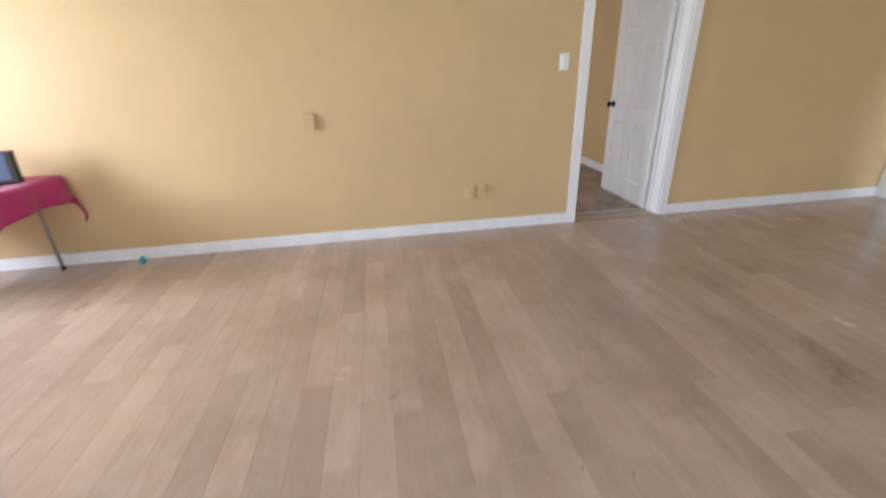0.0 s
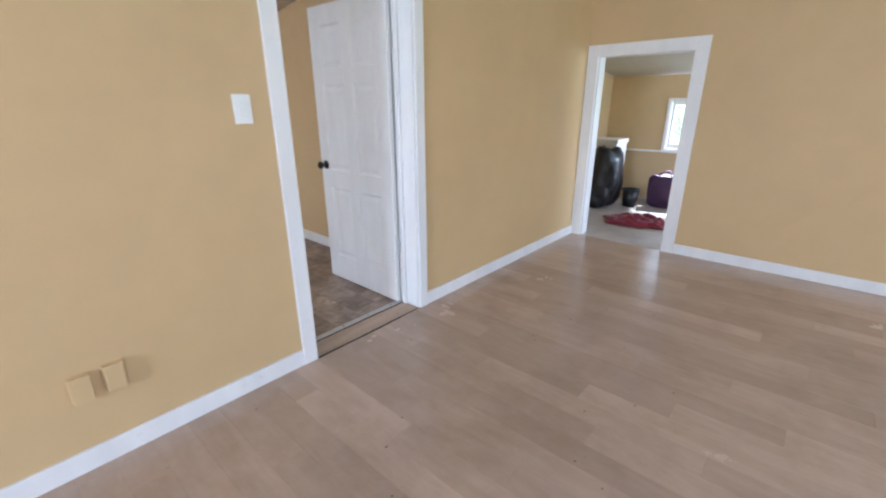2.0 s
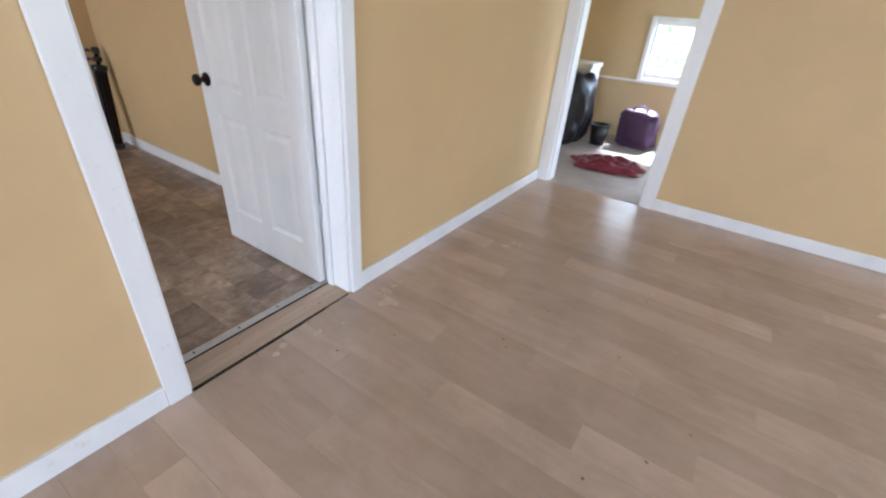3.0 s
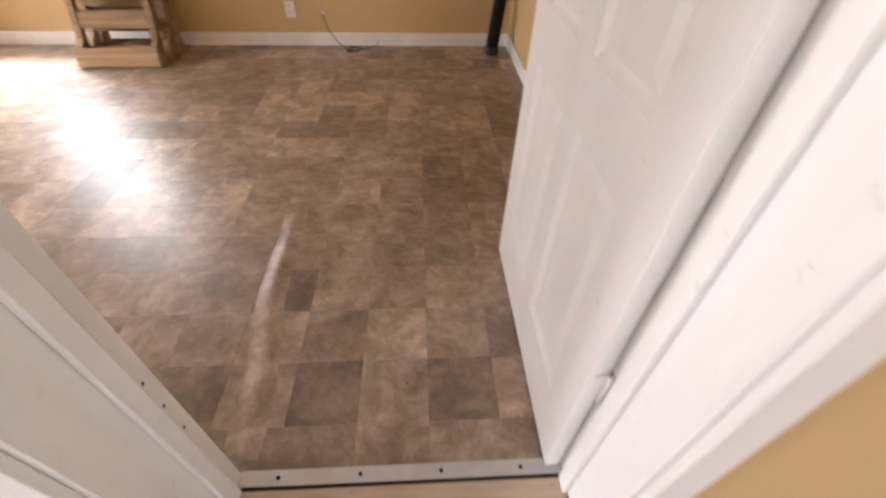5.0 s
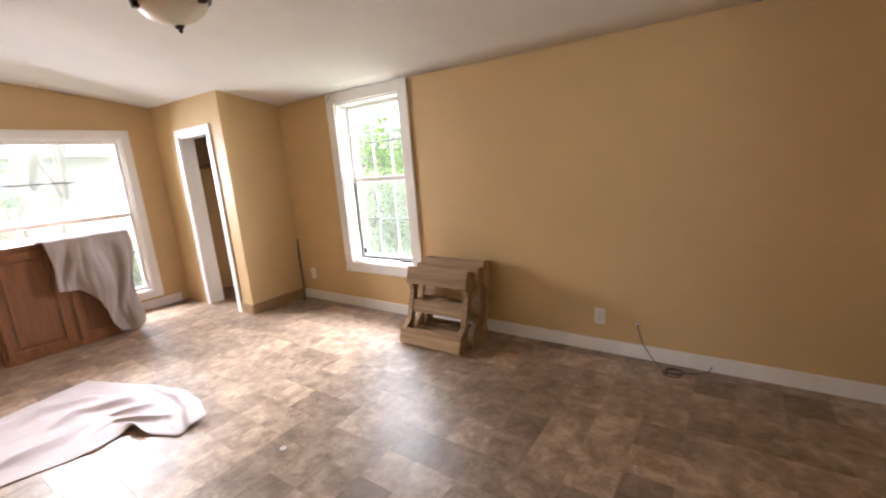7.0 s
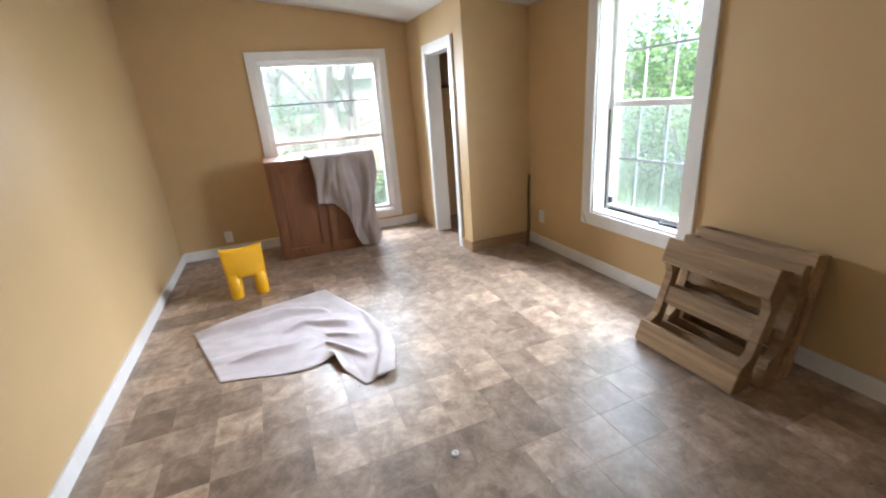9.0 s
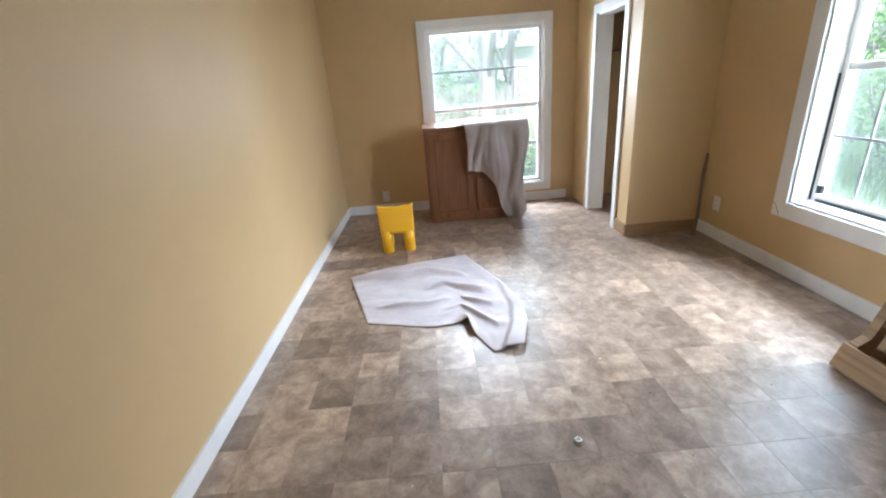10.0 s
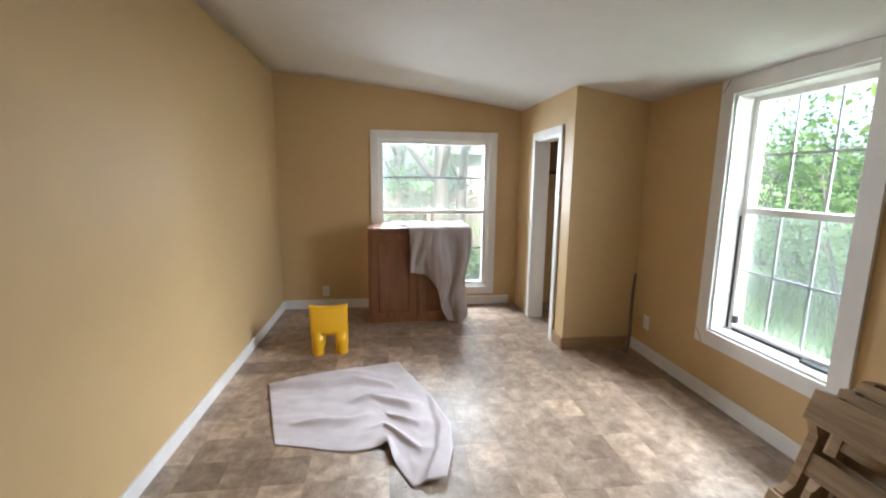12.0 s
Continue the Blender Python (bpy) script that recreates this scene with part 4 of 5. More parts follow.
def floor_cloth(u, v):
    """A crumpled cloth on the floor, spanned between its four edges."""
    a, b, c, d = (-3.25, 0.468), (-2.54, 0.687), (-3.50, 1.38), (-2.15, 1.575)
    left, right = along((a, b), u), along((c, (-2.97, 1.58), (-2.60, 1.66), (-2.38, 1.645), d), u)
    back, near = along((a, (-3.406, 0.922), c), v), along((b, (-2.42, 1.12), (-2.46, 1.28), (-2.28, 1.343), (-2.135, 1.41), d), v)
    A, B, C, D = (Vector((*q, 0)) for q in (a, b, c, d))
    p = left * (1 - v) + right * v + back * (1 - u) + near * u - ((A * (1 - u) + B * u) * (1 - v) + (C * (1 - u) + D * u) * v)
    ridge = 0.0
    # long creases: place across, height, slant, width, from, to
    for k, (pos, high, slant, wide, v0, v1) in enumerate(((0.22, 0.055, 0.26, 0.020, -0.05, 0.84), (0.50, 0.040, -0.10, 0.016, 0.42, 0.93), (0.64, 0.030, -0.06, 0.015, 0.60, 0.93),
                                                          (0.66, 0.036, -0.20, 0.016, 0.08, 0.52), (0.82, 0.026, -0.03, 0.016, 0.45, 0.92), (0.06, 0.022, 0.06, 0.016, 0.1, 0.75))):
        t = (v - v0) / (v1 - v0)
        if 0 < t < 1:
            d = (u - pos - slant * (v - 0.5) - 0.022 * math.sin(6 * v + k * 1.9)) / (wide * (0.7 + 0.6 * t))
            ridge += high * math.sin(math.pi * t) ** 0.6 * math.exp(-abs(d if d > 0 else d * 0.45) ** 1.4)
    ridge += 0.016 * max(0, noise.noise(Vector((u * 4, v * 5, 7.3)))) + 0.006 * noise.noise(Vector((u * 13, v * 7, 2.2)))
    # the hem band along the far end, doubled over
    run = max(0.0, min(1.0, (u - 0.35) / 0.65))
    hem = max(0.0, min(1.0, (v - 1 + 0.105 * run ** 0.7) / 0.010)) * min(1.0, run * 5)
    ridge += hem * (0.012 + 0.010 * run + 0.005 * noise.noise(Vector((u * 7, v * 22, 4.4))))
    ridge += 0.06 * math.exp(-(((u - 1.0) / 0.10) ** 2 + ((v - 0.60) / 0.055) ** 2))
    z = 0.006 + max(0.0, ridge) + 0.004 * noise.noise(Vector((u * 9, v * 9, 0.3)))
    return p + Vector((0, 0, max(0.004, z)))


bm = bmesh.new()
sheet(bm, 90, 90, floor_cloth)
thicken(tagged(part("floor_cloth", bm, LINEN), "pale lilac grey cloth lying crumpled on the vinyl floor", "cloth"), 0.004, 1.0)


def bedroom_lamp():
    c = ceil_b(-1.995, 1.745)
    root = thing("ceiling_lamp", pose(-1.995, 1.745, c - 0.006, 7.0, 0, 0), "dark bronze flush ceiling lamp with frosted glass bowl", "ceiling lamp")
    bm = bmesh.new()
    ring_solid(bm, ((0.14, 0.022), (0.155, -0.005), (0.172, -0.03), (0.178, -0.045), (0.176, -0.06), (0.168, -0.066), (0.152, -0.062)), 40)
    part("rim", bm, BRONZE, root)
    bm = bmesh.new()
    ring_solid(bm, ((0.158, -0.062), (0.152, -0.085), (0.128, -0.115), (0.085, -0.14), (0.03, -0.156), (0.008, -0.16)), 40)
    part("glass_bowl", bm, FROST, root, "frosted cream glass bowl")
    bm = bmesh.new()
    ring_solid(bm, ((0.010, -0.152), (0.024, -0.162), (0.018, -0.171), (0.009, -0.178), (0.011, -0.185), (0.004, -0.193)), 16)
    part("finial", bm, BRONZE, root)
    for k in range(3):
        a = 2 * math.pi * k / 3 + 0.4
        bm = bmesh.new()
        box(bm, 0.150, 0.180, -0.016, 0.016, -0.088, -0.058, bevel=0.004)
        bm.transform(Matrix.Rotation(a, 4, "Z"))
        part("clip", bm, BRONZE, root)
    return root


bedroom_lamp()


def folded_stand():
    """A folded tripod stand that leans into the corner."""
    foot, head = Vector((1.12, 3.17, 0.012)), Vector((1.225, 3.30, 0.86))
    d = head - foot
    m = Matrix.Translation(foot) @ d.to_track_quat("Z", "Y").to_matrix().to_4x4()
    root = thing("folded_stand", m, "folded black metal tripod stand leaning in the corner", "stand")
    L = d.length
    bm = bmesh.new()
    ring_solid(bm, ((0.017, 0.05), (0.017, L * 0.95)), 14)
    part("pole", bm, BLACK_METAL, root)
    for k in range(3):
        a = 2 * math.pi * k / 3 + 0.5
        bm = bmesh.new()
        box(bm, -0.021, 0.021, 0.018, 0.046, 0.03, 0.68, bevel=0.008)
        bm.transform(Matrix.Rotation(a, 4, "Z"))
        leg = part("leg", bm, BLACK_METAL, root)
        bm = bmesh.new()
        box(bm, -0.026, 0.026, 0.014, 0.052, 0.0, 0.05, bevel=0.008)
        bm.transform(Matrix.Rotation(a, 4, "Z"))
        part("rubber_foot", bm, BLACK_PLASTIC, leg)
    for z0, z1, r in ((0.66, 0.71, 0.058), (0.735, 0.775, 0.034), (0.80, 0.85, 0.03)):
        bm = bmesh.new()
        ring_solid(bm, ((r * 0.85, z0), (r, z0 + 0.008), (r, z1 - 0.008), (r * 0.85, z1)), 16)
        part("collar", bm, BLACK_PLASTIC, root)
    for z, r in ((0.755, 0.034), (0.825, 0.03)):
        bm = bmesh.new()
        tube(bm, ((r - 0.006, 0.0, z), (r + 0.028, -0.01, z)), 0.006, 8)
        box(bm, r + 0.026, r + 0.042, -0.026, 0.008, z - 0.014, z + 0.014, bevel=0.004)
        part("knob", bm, BLACK_PLASTIC, root)
    return root


folded_stand()

bm = bmesh.new()
tube(bm, ((-3.475, 3.275, 0.008), (-3.52, 3.325, 0.18), (-3.575, 3.36, 0.36), (-3.60, 3.375, 0.47), (-3.61, 3.393, 0.655)), 0.013, 8, (1, 1.1, 0.95, 1.0, 0.8))
tagged(part("wooden_stick", bm, STICK), "weathered wooden stick leaning in the corner", "stick")

bm = bmesh.new()
pts = [Vector((-0.168, 3.405, 0.234)), Vector((-0.163, 3.37, 0.222)), Vector((-0.13, 3.35, 0.13)), Vector((-0.07, 3.33, 0.05)), Vector((-0.01, 3.30, 0.008))]
for k in range(26):
    a = k * 0.5
    pts.append(Vector((0.06 + (0.06 + 0.02 * math.sin(k)) * math.cos(a - 2.6), 3.26 + 0.045 * math.sin(a - 2.6), 0.007 + 0.0016 * k * (k < 14) + 0.02 * (k >= 14) * (26 - k) / 12)))
pts += [Vector((0.15, 3.31, 0.007)), Vector((0.23, 3.335, 0.02)), Vector((0.25, 3.36, 0.05))]
tube(bm, pts, 0.0035, 6)
tagged(part("loose_cable", bm, CABLE), "thin dark cable out of the wall, coiled on the floor", "cable")
bm = bmesh.new()
ring_solid(bm, ((0.013, 0.0), (0.013, 0.004), (0.006, 0.007)), 12, m=pose(-0.168, NORTH_B, 0.234, 90, 0, 0))
tagged(part("cable_grommet", bm, PLATE_WHITE), "small grommet where a cable leaves the wall", "grommet")

bm = bmesh.new()
ring_solid(bm, ((0.013, 0.0), (0.015, 0.003), (0.015, 0.008), (0.010, 0.010), (0.007, 0.007), (0.0065, 0.001)), 20, m=pose(-1.512, 1.64, 0))
tagged(part("plastic_ring", bm, PLATE_WHITE), "small white plastic ring lying on the vinyl floor", "ring")

# crumbs and chips on the floors
rnd = random.Random(7)


def crumbs(name, label, mat, spots, small, big):
    bm = bmesh.new()
    for x, y in spots:
        r, h = rnd.uniform(small, big), rnd.uniform(0.002, 0.005)
        k = rnd.randint(4, 6)
        a0 = rnd.uniform(0, 6)
        ring = [bm.verts.new((x + r * rnd.uniform(0.6, 1.1) * math.cos(a0 + 6.283 * i / k), y + r * rnd.uniform(0.6, 1.1) * math.sin(a0 + 6.283 * i / k), 0.0005)) for i in range(k)]
        tip = bm.verts.new((x, y, h))
        for i in range(k):
            bm.faces.new((ring[i], ring[(i + 1) % k], tip))
    return tagged(part(name, bm, mat), label, "debris", kind="stuff")


crumbs("floor_crumbs", "dark crumbs scattered on the vinyl floor", CABLE, [(rnd.uniform(-3.2, 0.6), rnd.uniform(0.3, 2.9)) for _ in range(70)], 0.002, 0.005)
crumbs("plaster_flakes", "pale plaster flakes on the vinyl floor", PLATE_WHITE, [(rnd.uniform(-2.6, 0.4), rnd.uniform(0.4, 2.9)) for _ in range(14)], 0.002, 0.006)
crumbs("wood_chips", "dirt and chips on the laminate", STICK, [(rnd.uniform(-2.8, 2.2), rnd.uniform(-2.6, -0.1)) for _ in range(46)], 0.003, 0.009)
crumbs("floor_residue", "dull lumps of old glue near the threshold", THRESHOLD, [(0.60, -0.125), (0.615, -0.115), (0.59, -0.118), (0.45, -0.07), (0.40, -0.09), (0.72, -0.16)], 0.012, 0.024)
crumbs("threshold_dirt", "dirt clods along the gap at the threshold", STICK, [(rnd.uniform(0.1, 0.9), rnd.uniform(-0.04, 0.015) if k % 3 else rnd.uniform(0.02, 0.14)) for k in range(26)], 0.003, 0.007)

# old stains on the laminate, fading out at their edges


def stain_mat():
    m, n, l, b = material("brown_floor_stain", (0.20, 0.13, 0.085), 0.5)
    tc = n.new("ShaderNodeTexCoord")
    g = n.new("ShaderNodeTexGradient")
    g.gradient_type = "SPHERICAL"
    l.new(tc.outputs["Object"], g.inputs["Vector"])
    spots = noise_tex(n, l, tc.outputs["Object"], 2.6, 5, 0.7)
    mul = n.new("ShaderNodeMath")
    mul.operation = "MULTIPLY"
    l.new(g.outputs["Fac"], mul.inputs[0])
    l.new(ramp(n, l, spots, ((0.36, (0, 0, 0)), (0.68, (0.3, 0.3, 0.3)))), mul.inputs[1])
    t, mx = n.new("ShaderNodeBsdfTransparent"), n.new("ShaderNodeMixShader")
    l.new(mul.outputs[0], mx.inputs[0])
    l.new(t.outputs[0], mx.inputs[1])
    l.new(b.outputs[0], mx.inputs[2])
    l.new(mx.outputs[0], n["Material Output"].inputs[0])
    return m


STAIN = stain_mat()
for x, y, r in STAINS:
    bm = bmesh.new()
    ring_solid(bm, ((1.0, 0.0), (0.98, 0.01)), 20)
    stain = tagged(part("floor_stain", bm, STAIN, floor_a), "brown stain soaked into the laminate")
    stain.matrix_basis = Matrix.LocRotScale((x, y, 0.0006), Euler((0, 0, x * 3)), (r * 1.4, r, 0.05))

# closet shelf
boxes_shelf = structure(boxes("closet_shelf", RAW_PINE, None, (WEST_B + 0.001, CLOSET_X - 0.112, 3.05, NORTH_B - 0.001, 1.50, 1.52), (WEST_B + 0.001, CLOSET_X - 0.112, 3.392, NORTH_B - 0.001, 1.42, 1.499), bevel=0.002),
                        "unpainted pine shelf inside the closet", "shelf")


# ---------------------------------------------------------------- back room
def lumpy(bm, centre, size, seed, square=1.0, sub=4):
    v = bmesh.ops.create_icosphere(bm, subdivisions=sub, radius=1.0)["verts"]
    for p in v:
        n1 = noise.noise(p.co * 1.6 + Vector((seed, 0, 0))) * 0.22 + noise.noise(p.co * 5 + Vector((0, seed, 0))) * 0.07 + abs(noise.noise(p.co * 9)) * 0.05
        q = Vector([math.copysign(abs(c) ** square, c) for c in p.co]) * (1 + n1)
        p.co = Vector((centre[0] + q.x * size[0], centre[1] + q.y * size[1], max(0.003, centre[2] + q.z * size[2])))
    for f in bm.faces:
        f.smooth = True


bm = bmesh.new()
lumpy(bm, (4.98, 0.33, 0.38), (0.28, 0.27, 0.46), 2.0)
tagged(part("bin_bag", bm, BAG_BLACK), "full shiny black bin bag slumped by the wall", "bin bag")
bm = bmesh.new()
lumpy(bm, (4.80, 0.34, 0.17), (0.2, 0.2, 0.2), 9.0)
tagged(part("bin_bag", bm, BAG_BLACK), "low black bin bag on the floor", "bin bag")
tub = thing("storage_box", pose(5.28, 0.42, 0), "white lidded box standing behind the black bag", "box")
boxes("body", PLATE_WHITE, tub, (-0.2, 0.2, -0.2, 0.2, 0, 0.84), bevel=0.01)
boxes("lid", PLATE_WHITE, tub, (-0.215, 0.215, -0.215, 0.215, 0.84, 0.9), bevel=0.012)
bucket = thing("waste_bin", pose(5.12, -0.04, 0), "black plastic waste bin", "bin")
bm = bmesh.new()
ring_solid(bm, ((0.085, 0.0), (0.115, 0.235), (0.109, 0.235), (0.081, 0.01)), 24)
part("bucket", bm, BLACK_PLASTIC, bucket)
bm = bmesh.new()
ring_solid(bm, ((0.114, 0.225), (0.124, 0.228), (0.124, 0.243), (0.112, 0.243)), 24, caps=False)
part("rim", bm, BLACK_PLASTIC, bucket)
tote = thing("tote_bag", pose(0, 0, 0), "bulging purple fabric bag standing by the wall", "bag")
bm = bmesh.new()
lumpy(bm, (5.38, -0.42, 0.21), (0.13, 0.22, 0.22), 5.0, 0.45)
part("bag_body", bm, BAG_PURPLE, tote)
for x in (5.32, 5.43):
    bm = bmesh.new()
    tube(bm, ((x, -0.50, 0.36), (x - 0.01, -0.47, 0.46), (x, -0.40, 0.49), (x + 0.01, -0.33, 0.46), (x, -0.30, 0.36)), 0.010, 8)
    part("handle", bm, BAG_PURPLE, tote)


def red_heap(u, v):
    a = 6.283 * u
    edge = 0.30 * (1 + 0.75 * noise.noise(Vector((math.cos(a) * 1.5, math.sin(a) * 1.5, 4.2))))
    r = edge * v
    x, y = r * math.cos(a), r * math.sin(a)
    h = 0.10 * abs(noise.noise(Vector((x * 7, y * 7, 1.7)))) + 0.05 * abs(noise.noise(Vector((x * 17, y * 17, 3.1))))
    return Vector((4.2 + 0.75 * x, -0.46 + 1.35 * y, 0.004 + (0.035 + h) * (1 - v ** 6)))


bm = bmesh.new()
sheet(bm, 60, 22, red_heap)
bmesh.ops.remove_doubles(bm, verts=bm.verts, dist=0.0005)
thicken(tagged(part("red_cloth", bm, RED), "dark red cloth crumpled on the back room floor", "cloth"), 0.004, 1.0)
structure(boxes("trim_back_room_ledge", TRIM, None, (EAST_C - 0.03, EAST_C - 0.0005, SOUTH_C, NORTH_C, 0.695, 0.72), bevel=0.003), "white ledge along the back room wall", "trim")
win3, _, _ = window("window_3", "small white window above a ledge", pose(EAST_C, -0.625, 0, 0, 0, -90), 0.85, 0.74, 1.40, 0.1, 1, 1, 0.80, 0.04, 1.36)

# ---------------------------------------------------------------- outdoors
ground = structure(boxes("ground", GRASS, None, (-400, 400, -400, 400, GROUND - 0.5, GROUND)), "rough green grass round the house", "ground")


def leaves(bm, centre, size, count, big, rnd, at):
    """Many small bent leaf blades, denser in clumps."""
    clumps = [Vector((rnd.gauss(0, 0.45), rnd.gauss(0, 0.45), rnd.gauss(0, 0.42))) for _ in range(max(5, count // 90))]
    for _ in range(count):
        c = rnd.choice(clumps)
        p = c + Vector((rnd.gauss(0, 0.17), rnd.gauss(0, 0.17), rnd.gauss(0, 0.15)))
        p = Vector((centre[0] + p.x * size[0], centre[1] + p.y * size[1], max(GROUND + 0.05, centre[2] + p.z * size[2])))
        if -6.2 < at[0] + p.x < 6.4 and -7.0 < at[1] + p.y < 4.6:
            continue
        d = Vector((rnd.gauss(0, 1), rnd.gauss(0, 1), rnd.gauss(-0.3, 0.6))).normalized()
        s = d.orthogonal().normalized()
        s = (s * math.cos(rnd.uniform(0, 6)) + d.cross(s) * math.sin(rnd.uniform(0, 6))).normalized()
        n = d.cross(s)
        L = big * rnd.uniform(0.6, 1.3)
        w = L * 0.32
        v = [bm.verts.new(q) for q in (p, p + d * L * 0.5 + s * w + n * L * 0.06, p + d * L, p + d * L * 0.5 - s * w + n * L * 0.06)]
        bm.faces.new((v[0], v[1], v[2]))
        bm.faces.new((v[0], v[2], v[3]))


def tree(x, y, high, girth, crown, label, seed, limbs=6, count=2600, leaf=0.14, lean=(0, 0)):
    r = random.Random(seed)
    root = thing("tree", pose(x, y, GROUND), label, "tree", "trees round the house")
    bm = bmesh.new()
    trunk = [Vector((lean[0] * t * t, lean[1] * t * t, high * 0.6 * t)) + Vector((r.uniform(-0.05, 0.05), r.uniform(-0.05, 0.05), 0)) * t for t in (0, 0.05, 0.2, 0.4, 0.6, 0.8, 1.0)]
    tube(bm, trunk, girth, 14, (1.45, 1.15, 1.0, 0.9, 0.8, 0.66, 0.5))
    for k in range(limbs):
        a = 6.283 * k / limbs + r.uniform(-0.4, 0.4)
        s = trunk[3 + k % 4]
        reach = crown * r.uniform(0.5, 0.9)
        e = s + Vector((math.cos(a) * reach, math.sin(a) * reach, high * r.uniform(0.2, 0.4)))
        mid = (s + e) / 2 + Vector((r.uniform(-0.2, 0.2), r.uniform(-0.2, 0.2), 0.25))
        tube(bm, (s, s.lerp(mid, 0.5), mid, mid.lerp(e, 0.6), e), girth * 0.38, 8, (1, 0.85, 0.65, 0.45, 0.2))
    part("trunk", bm, BARK, root)
    bm = bmesh.new()
    leaves(bm, (lean[0], lean[1], high * 0.72), (crown, crown, high * 0.36), count, leaf, r, (x, y))
    part("crown", bm, LEAF, root)
    return root


def shrub(x, y, wide, high, label, seed, count=2400, leaf=0.1):
    r = random.Random(seed)
    root = thing("shrub", pose(x, y, GROUND), label, "shrub", "shrubs round the house")
    bm = bmesh.new()
    for k in range(7):
        a = 6.283 * k / 7
        tube(bm, ((0.06 * math.cos(a), 0.06 * math.sin(a), 0), (wide * 0.25 * math.cos(a), wide * 0.25 * math.sin(a), high * 0.45), (wide * 0.5 * math.cos(a + 0.3), wide * 0.5 * math.sin(a + 0.3), high * 0.8)), 0.022, 6, (1, 0.7, 0.3))
    part("stems", bm, BARK, root)
    bm = bmesh.new()
    leaves(bm, (0, 0, high * 0.5), (wide * 0.62, wide * 0.62, high * 0.55), count, leaf, r, (x, y))
    part("foliage", bm, SHRUB, root)
    return root


# beyond the yard window
tree(-8.6, 2.32, 7.0, 0.17, 3.0, "grey-barked tree standing close to the wooden fence", 3, 6, 3200, 0.14, (0.1, 0.12))
tree(-8.9, 2.75, 6.5, 0.1, 2.4, "slim grey stem beside the larger tree", 4, 5, 2200, 0.13, (0.0, 0.35))
tree(-12.5, -1.5, 8.0, 0.22, 3.4, "leafy tree beyond the fence", 5, 6, 4200, 0.17)
for k, (x, y, w, h) in enumerate(((-8.7, 0.6, 1.3, 2.4), (-9.3, -0.9, 1.5, 2.6), (-10.6, 1.2, 1.8, 3.0), (-7.6, 3.25, 0.9, 1.0), (-12.0, 2.6, 1.6, 2.4))):
    shrub(x, y, w, h, "loose green shrub growing along the fence", 20 + k, 2200)
tree(-15.5, 1.7, 7.0, 0.2, 3.2, "leafy tree beyond the fence", 6, 6, 5200, 0.17)
# beyond the garden window
tree(-3.6, 9.0, 6.5, 0.16, 3.0, "leafy tree behind the house", 11, 6, 5200, 0.15)
tree(-6.5, 11.5, 8.0, 0.2, 3.6, "leafy tree behind the house", 12, 6, 4800, 0.17)
tree(-0.4, 11.0, 7.5, 0.2, 3.4, "leafy tree behind the house", 13, 6, 4200, 0.17)
for k, (x, y, w, h) in enumerate(((-3.2, 6.6, 1.6, 2.2), (-4.9, 7.3, 1.7, 2.5), (-1.8, 6.9, 1.6, 2.1), (-6.6, 8.3, 1.9, 2.8), (-4.0, 9.4, 2.4, 3.2), (-8.6, 9.6, 2.2, 3.0), (-1.6, 9.4, 2.2, 2.9))):
    shrub(x, y, w, h, "dense light green shrub behind the house", 40 + k, 2600)
shrub(8.6, -1.0, 1.6, 2.6, "green shrub outside the back room", 60, 2000)
shrub(8.4, 0.4, 1.4, 2.2, "green shrub outside the back room", 61, 1600)

# grass blades near the windows
bm = bmesh.new()
r = random.Random(77)
for _ in range(9000):
    if r.random() < 0.5:
        x, y = r.uniform(-10.5, -5.4), r.uniform(-0.5, 4.4)
    else:
        x, y = r.uniform(-6.5, 0.5), r.uniform(3.9, 8.5)
    h, a = r.uniform(0.12, 0.4), r.uniform(0, 6.283)
    dx, dy = 0.012 * math.cos(a), 0.012 * math.sin(a)
    b = [bm.verts.new(q) for q in ((x - dx, y - dy, GROUND), (x + dx, y + dy, GROUND), (x + r.uniform(-0.1, 0.1), y + r.uniform(-0.1, 0.1), GROUND + h))]
    bm.faces.new(b)
tagged(part("tall_grass", bm, SHRUB), "long green grass blades in the yard", "grass", kind="stuff")


def fence():
    root = thing("wooden_fence", pose(-9.9, -3, GROUND), "weathered board fence with gaps, a loose diagonal brace", "fence")
    for k in range(68):
        y = k * 0.15
        boxes("board", FENCE, root, (-0.01, 0.012, y, y + 0.115, 0.03, 1.55 + 0.05 * math.sin(k * 2.3)))
    for z in (0.35, 1.2):
        boxes("rail", FENCE, root, (0.013, 0.055, 0, 10.2, z, z + 0.09))
    for k in range(5):
        boxes("post", FENCE, root, (0.056, 0.15, k * 2.4, k * 2.4 + 0.1, 0, 1.65))
    bm = bmesh.new()
    tube(bm, ((0.9, 5.15, 1.16), (0.9, 6.9, 1.75)), 0.03, 8)
    part("brace", bm, FENCE, root)
    boxes("brace_post", FENCE, root, (0.85, 0.95, 6.85, 6.95, 0, 1.9), (0.85, 0.95, 5.1, 5.2, 0, 1.25))
    return root


fence()


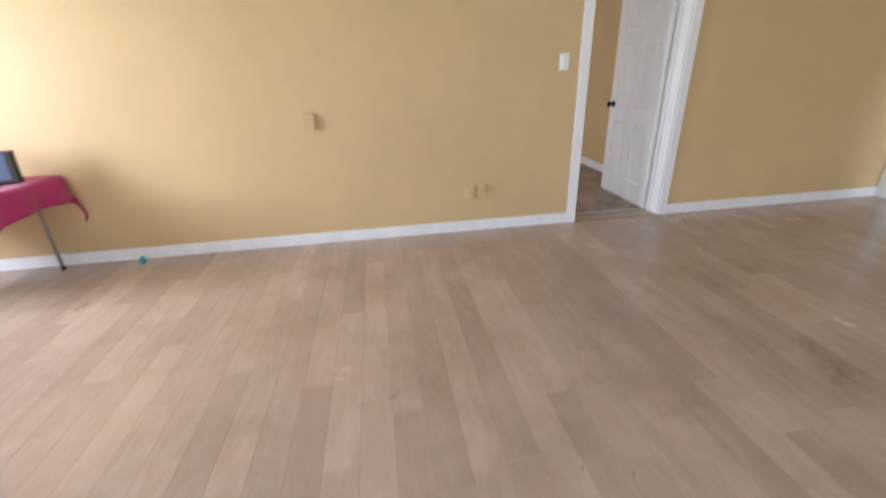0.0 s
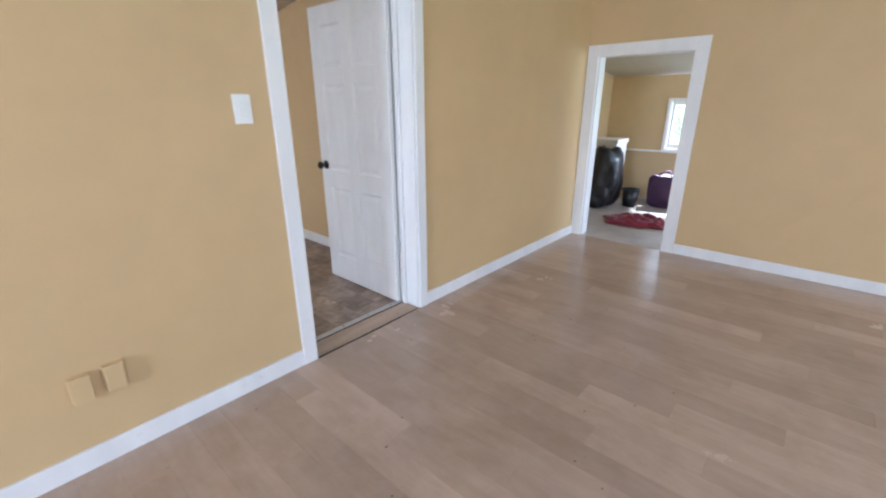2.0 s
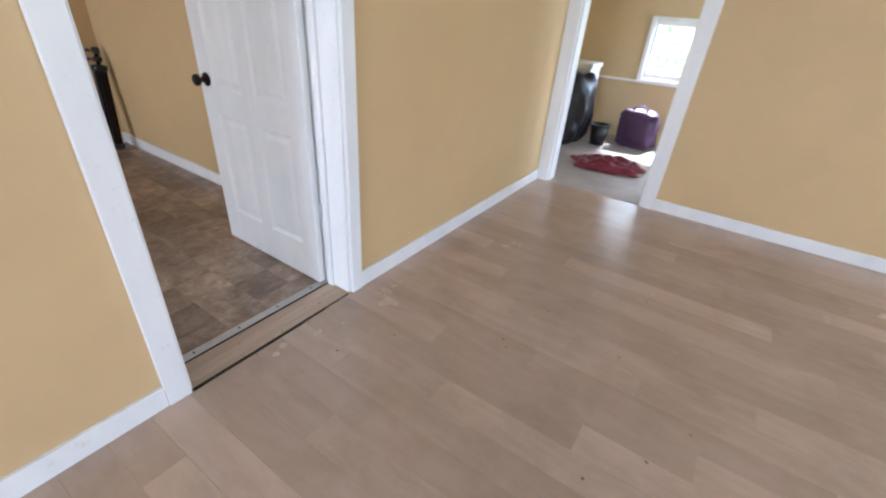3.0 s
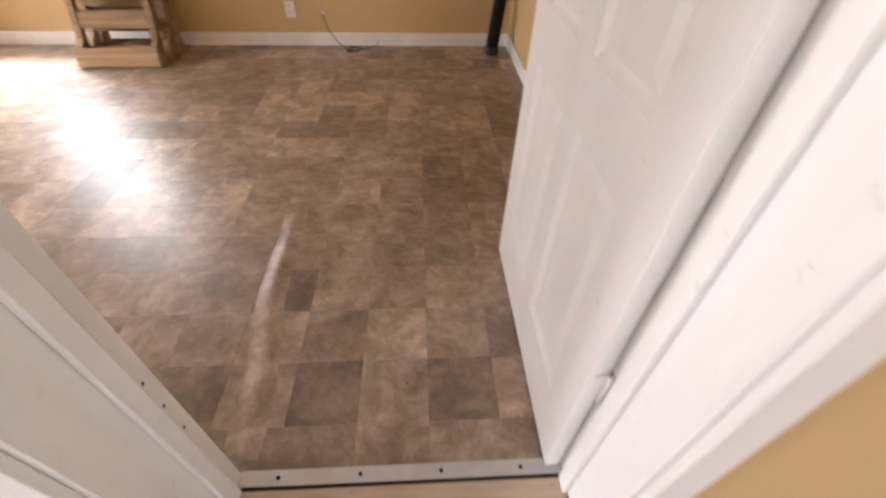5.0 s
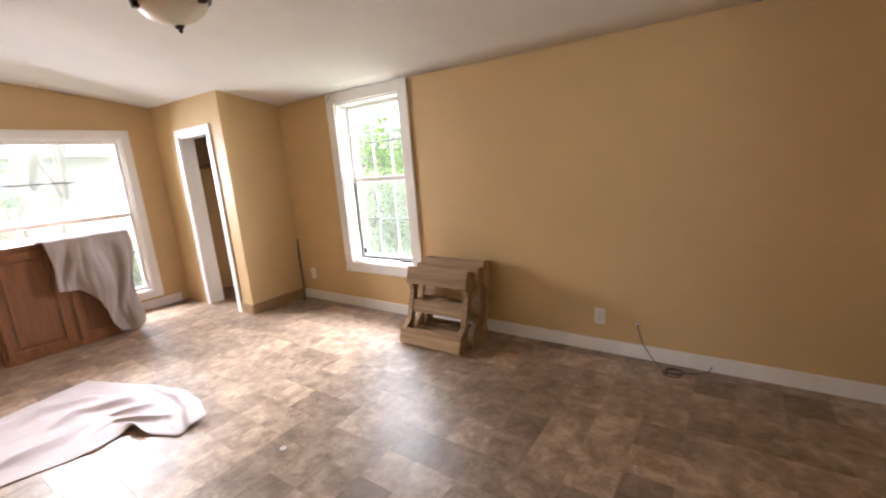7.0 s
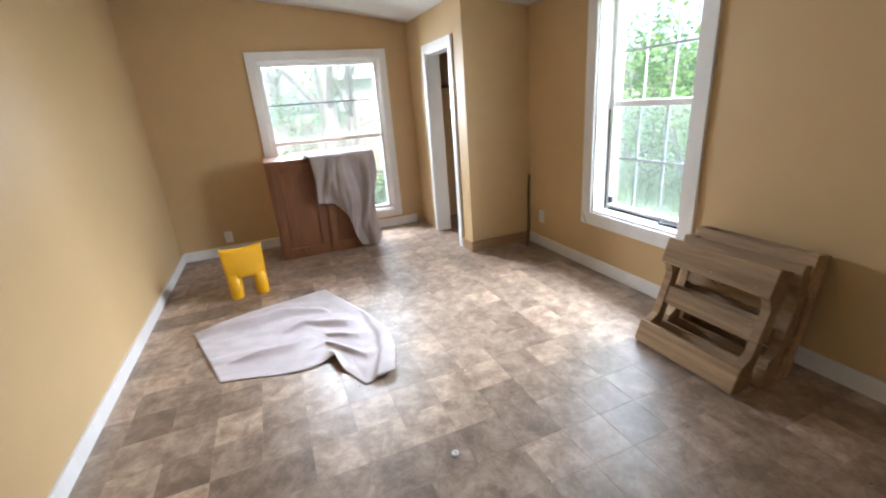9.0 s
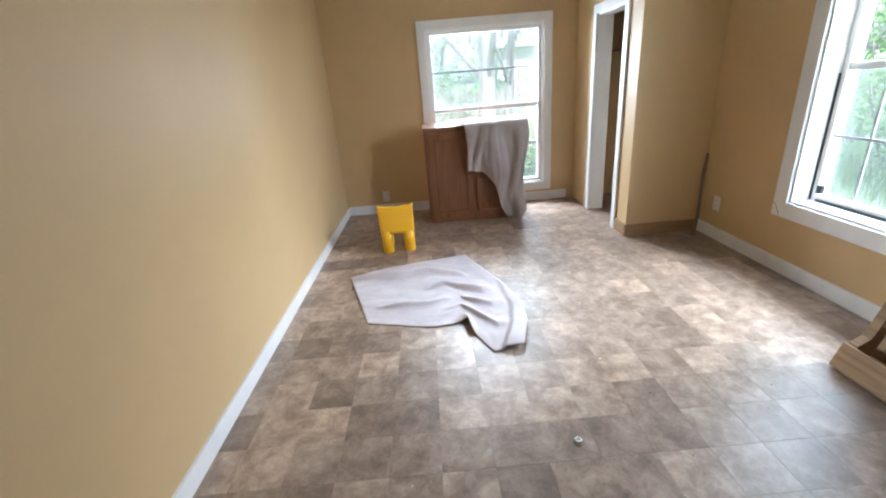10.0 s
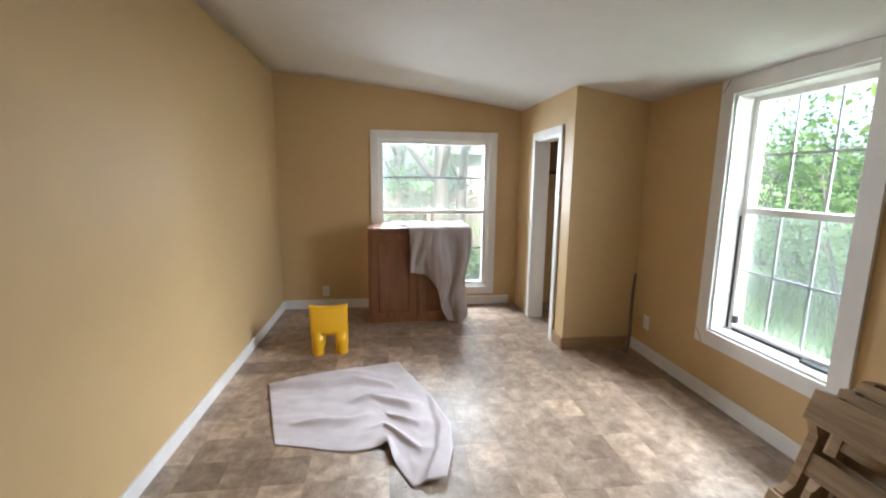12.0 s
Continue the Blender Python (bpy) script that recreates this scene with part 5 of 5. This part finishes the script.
def far_house():
    root = thing("neighbour_house", pose(-19, 7.8, GROUND), "pale neighbouring house beyond the fence", "house")
    boxes("wall", SIDING, root, (-4, 0, -3.5, 5, 0, 3.0))
    bm = bmesh.new()
    v = [bm.verts.new(p) for p in ((0.4, -3.9, 2.9), (0.4, 5.4, 2.9), (-2, 5.4, 4.6), (-2, -3.9, 4.6), (-4.4, -3.9, 2.9), (-4.4, 5.4, 2.9))]
    for q in ((0, 1, 2, 3), (3, 2, 5, 4), (0, 3, 4), (1, 5, 2), (0, 4, 5, 1)):
        bm.faces.new([v[i] for i in q])
    part("roof", bm, ROOF, root)
    for y in (-2.2, 1.6):
        wdw = boxes("window", TRIM, root, (0.0005, 0.05, y, y + 1.1, 1.0, 2.2))
        boxes("pane", GLASS, wdw, (0.051, 0.056, y + 0.08, y + 1.02, 1.08, 2.12))
    return root


far_house()

# ---------------------------------------------------------------- floor pieces
# laminate planks, laid along y with staggered ends
PLANK_W, PLANK_L, GAP = 0.135, 1.1, 0.0005
plank_meshes = {}


def slab_mesh(store, name, mat, wide, long, top, thick, edge):
    key = (round(wide, 3), round(long, 3))
    if key not in store:
        bm = bmesh.new()
        v0 = [bm.verts.new(p) for p in ((0, 0, top - thick), (wide, 0, top - thick), (wide, long, top - thick), (0, long, top - thick))]
        v1 = [bm.verts.new(p) for p in ((0, 0, top - edge), (wide, 0, top - edge), (wide, long, top - edge), (0, long, top - edge))]
        v2 = [bm.verts.new(p) for p in ((edge, edge, top), (wide - edge, edge, top), (wide - edge, long - edge, top), (edge, long - edge, top))]
        for a, b in ((v0, v1), (v1, v2)):
            for k in range(4):
                bm.faces.new((a[k], a[(k + 1) % 4], b[(k + 1) % 4], b[k]))
        bm.faces.new(v2)
        store[key] = finish(bm, name, mat)
    return store[key]


def lay(name, store, mat, parent, x0, x1, y0, y1, top, thick, edge):
    ob = new(name, slab_mesh(store, name, mat, x1 - x0 - GAP, y1 - y0 - GAP, top, thick, edge))
    ob.location = (x0, y0, 0)
    ob.parent = parent
    return ob


rp = random.Random(5)
col, x = 0, WEST_A
while x < EAST_A - 0.002:
    xe = min(x + PLANK_W, EAST_A)
    y = -0.004 if x < 0.06 or x > 0.9 else -0.018 if x < 0.6 else -0.014 if x < 0.74 else -0.009
    cut = 0.25 + 0.24 * ((col * 2) % 5) + rp.choice((0, 0.06))
    first = True
    while y > SOUTH_A + 0.002:
        ln = cut if first else PLANK_L
        ye = max(y - ln, SOUTH_A)
        lay("plank", plank_meshes, LAMINATE, floor_a, x, xe, ye, y, 0.0, 0.029, 0.0003)
        y, first = ye, False
    x, col = xe, col + 1

# a long wrinkle in the vinyl by the doorway
bm = bmesh.new()


def wrinkle(u, v):
    y = 0.22 + 1.08 * u
    fade = math.sin(math.pi * u) ** 0.5
    x = 0.075 - 0.072 * u + 0.012 * math.sin(u * 9) + (v - 0.5) * 0.10
    return Vector((x, y, 0.0004 + 0.0105 * fade * (0.5 + 0.5 * math.cos((v - 0.5) * 2 * math.pi))))


sheet(bm, 40, 12, wrinkle)
part("vinyl_wrinkle", bm, VINYL, floor_b, "raised wrinkle in the vinyl")

# vinyl tiles on a 0.2 m grid; some pairs run together into larger ones
TILE = 0.2
tile_meshes = {}
rt = random.Random(9)
cells = {}
nx, ny = int((EAST_B - WEST_B) / TILE) + 2, int((NORTH_B - SOUTH_B) / TILE) + 2
gx, gy = WEST_B - 0.017, SOUTH_B - 0.065
far = bmesh.new()
for j in range(ny + 1):
    for i in range(nx + 1):
        if (i, j) in cells:
            continue
        wi, hj = rt.choice(((1, 1), (1, 1), (1, 1), (2, 1), (1, 1), (1, 2)))
        if wi == 2 and (i + 1, j) in cells:
            wi = 1
        for a in range(wi):
            for b in range(hj):
                cells[(i + a, j + b)] = True
        xa, xb = max(WEST_B, gx + i * TILE), min(EAST_B, gx + (i + wi) * TILE)
        ya, yb = max(SOUTH_B, gy + j * TILE), min(NORTH_B, gy + (j + hj) * TILE)
        if xb - xa < 0.01 or yb - ya < 0.01:
            continue
        if xa > -3.4:
            lay("tile", tile_meshes, VINYL, floor_b, xa, xb, ya, yb, 0.0, 0.005, 0.0003)
        else:
            e = 0.0003
            v = [far.verts.new(p) for p in ((xa, ya, -0.005), (xb - GAP, ya, -0.005), (xb - GAP, yb - GAP, -0.005), (xa, yb - GAP, -0.005),
                                            (xa + e, ya + e, 0), (xb - GAP - e, ya + e, 0), (xb - GAP - e, yb - GAP - e, 0), (xa + e, yb - GAP - e, 0))]
            for k in range(4):
                far.faces.new((v[k], v[(k + 1) % 4], v[4 + (k + 1) % 4], v[4 + k]))
            far.faces.new(v[4:])
tagged(part("far_tiles", far, VINYL, floor_b), kind="stuff")
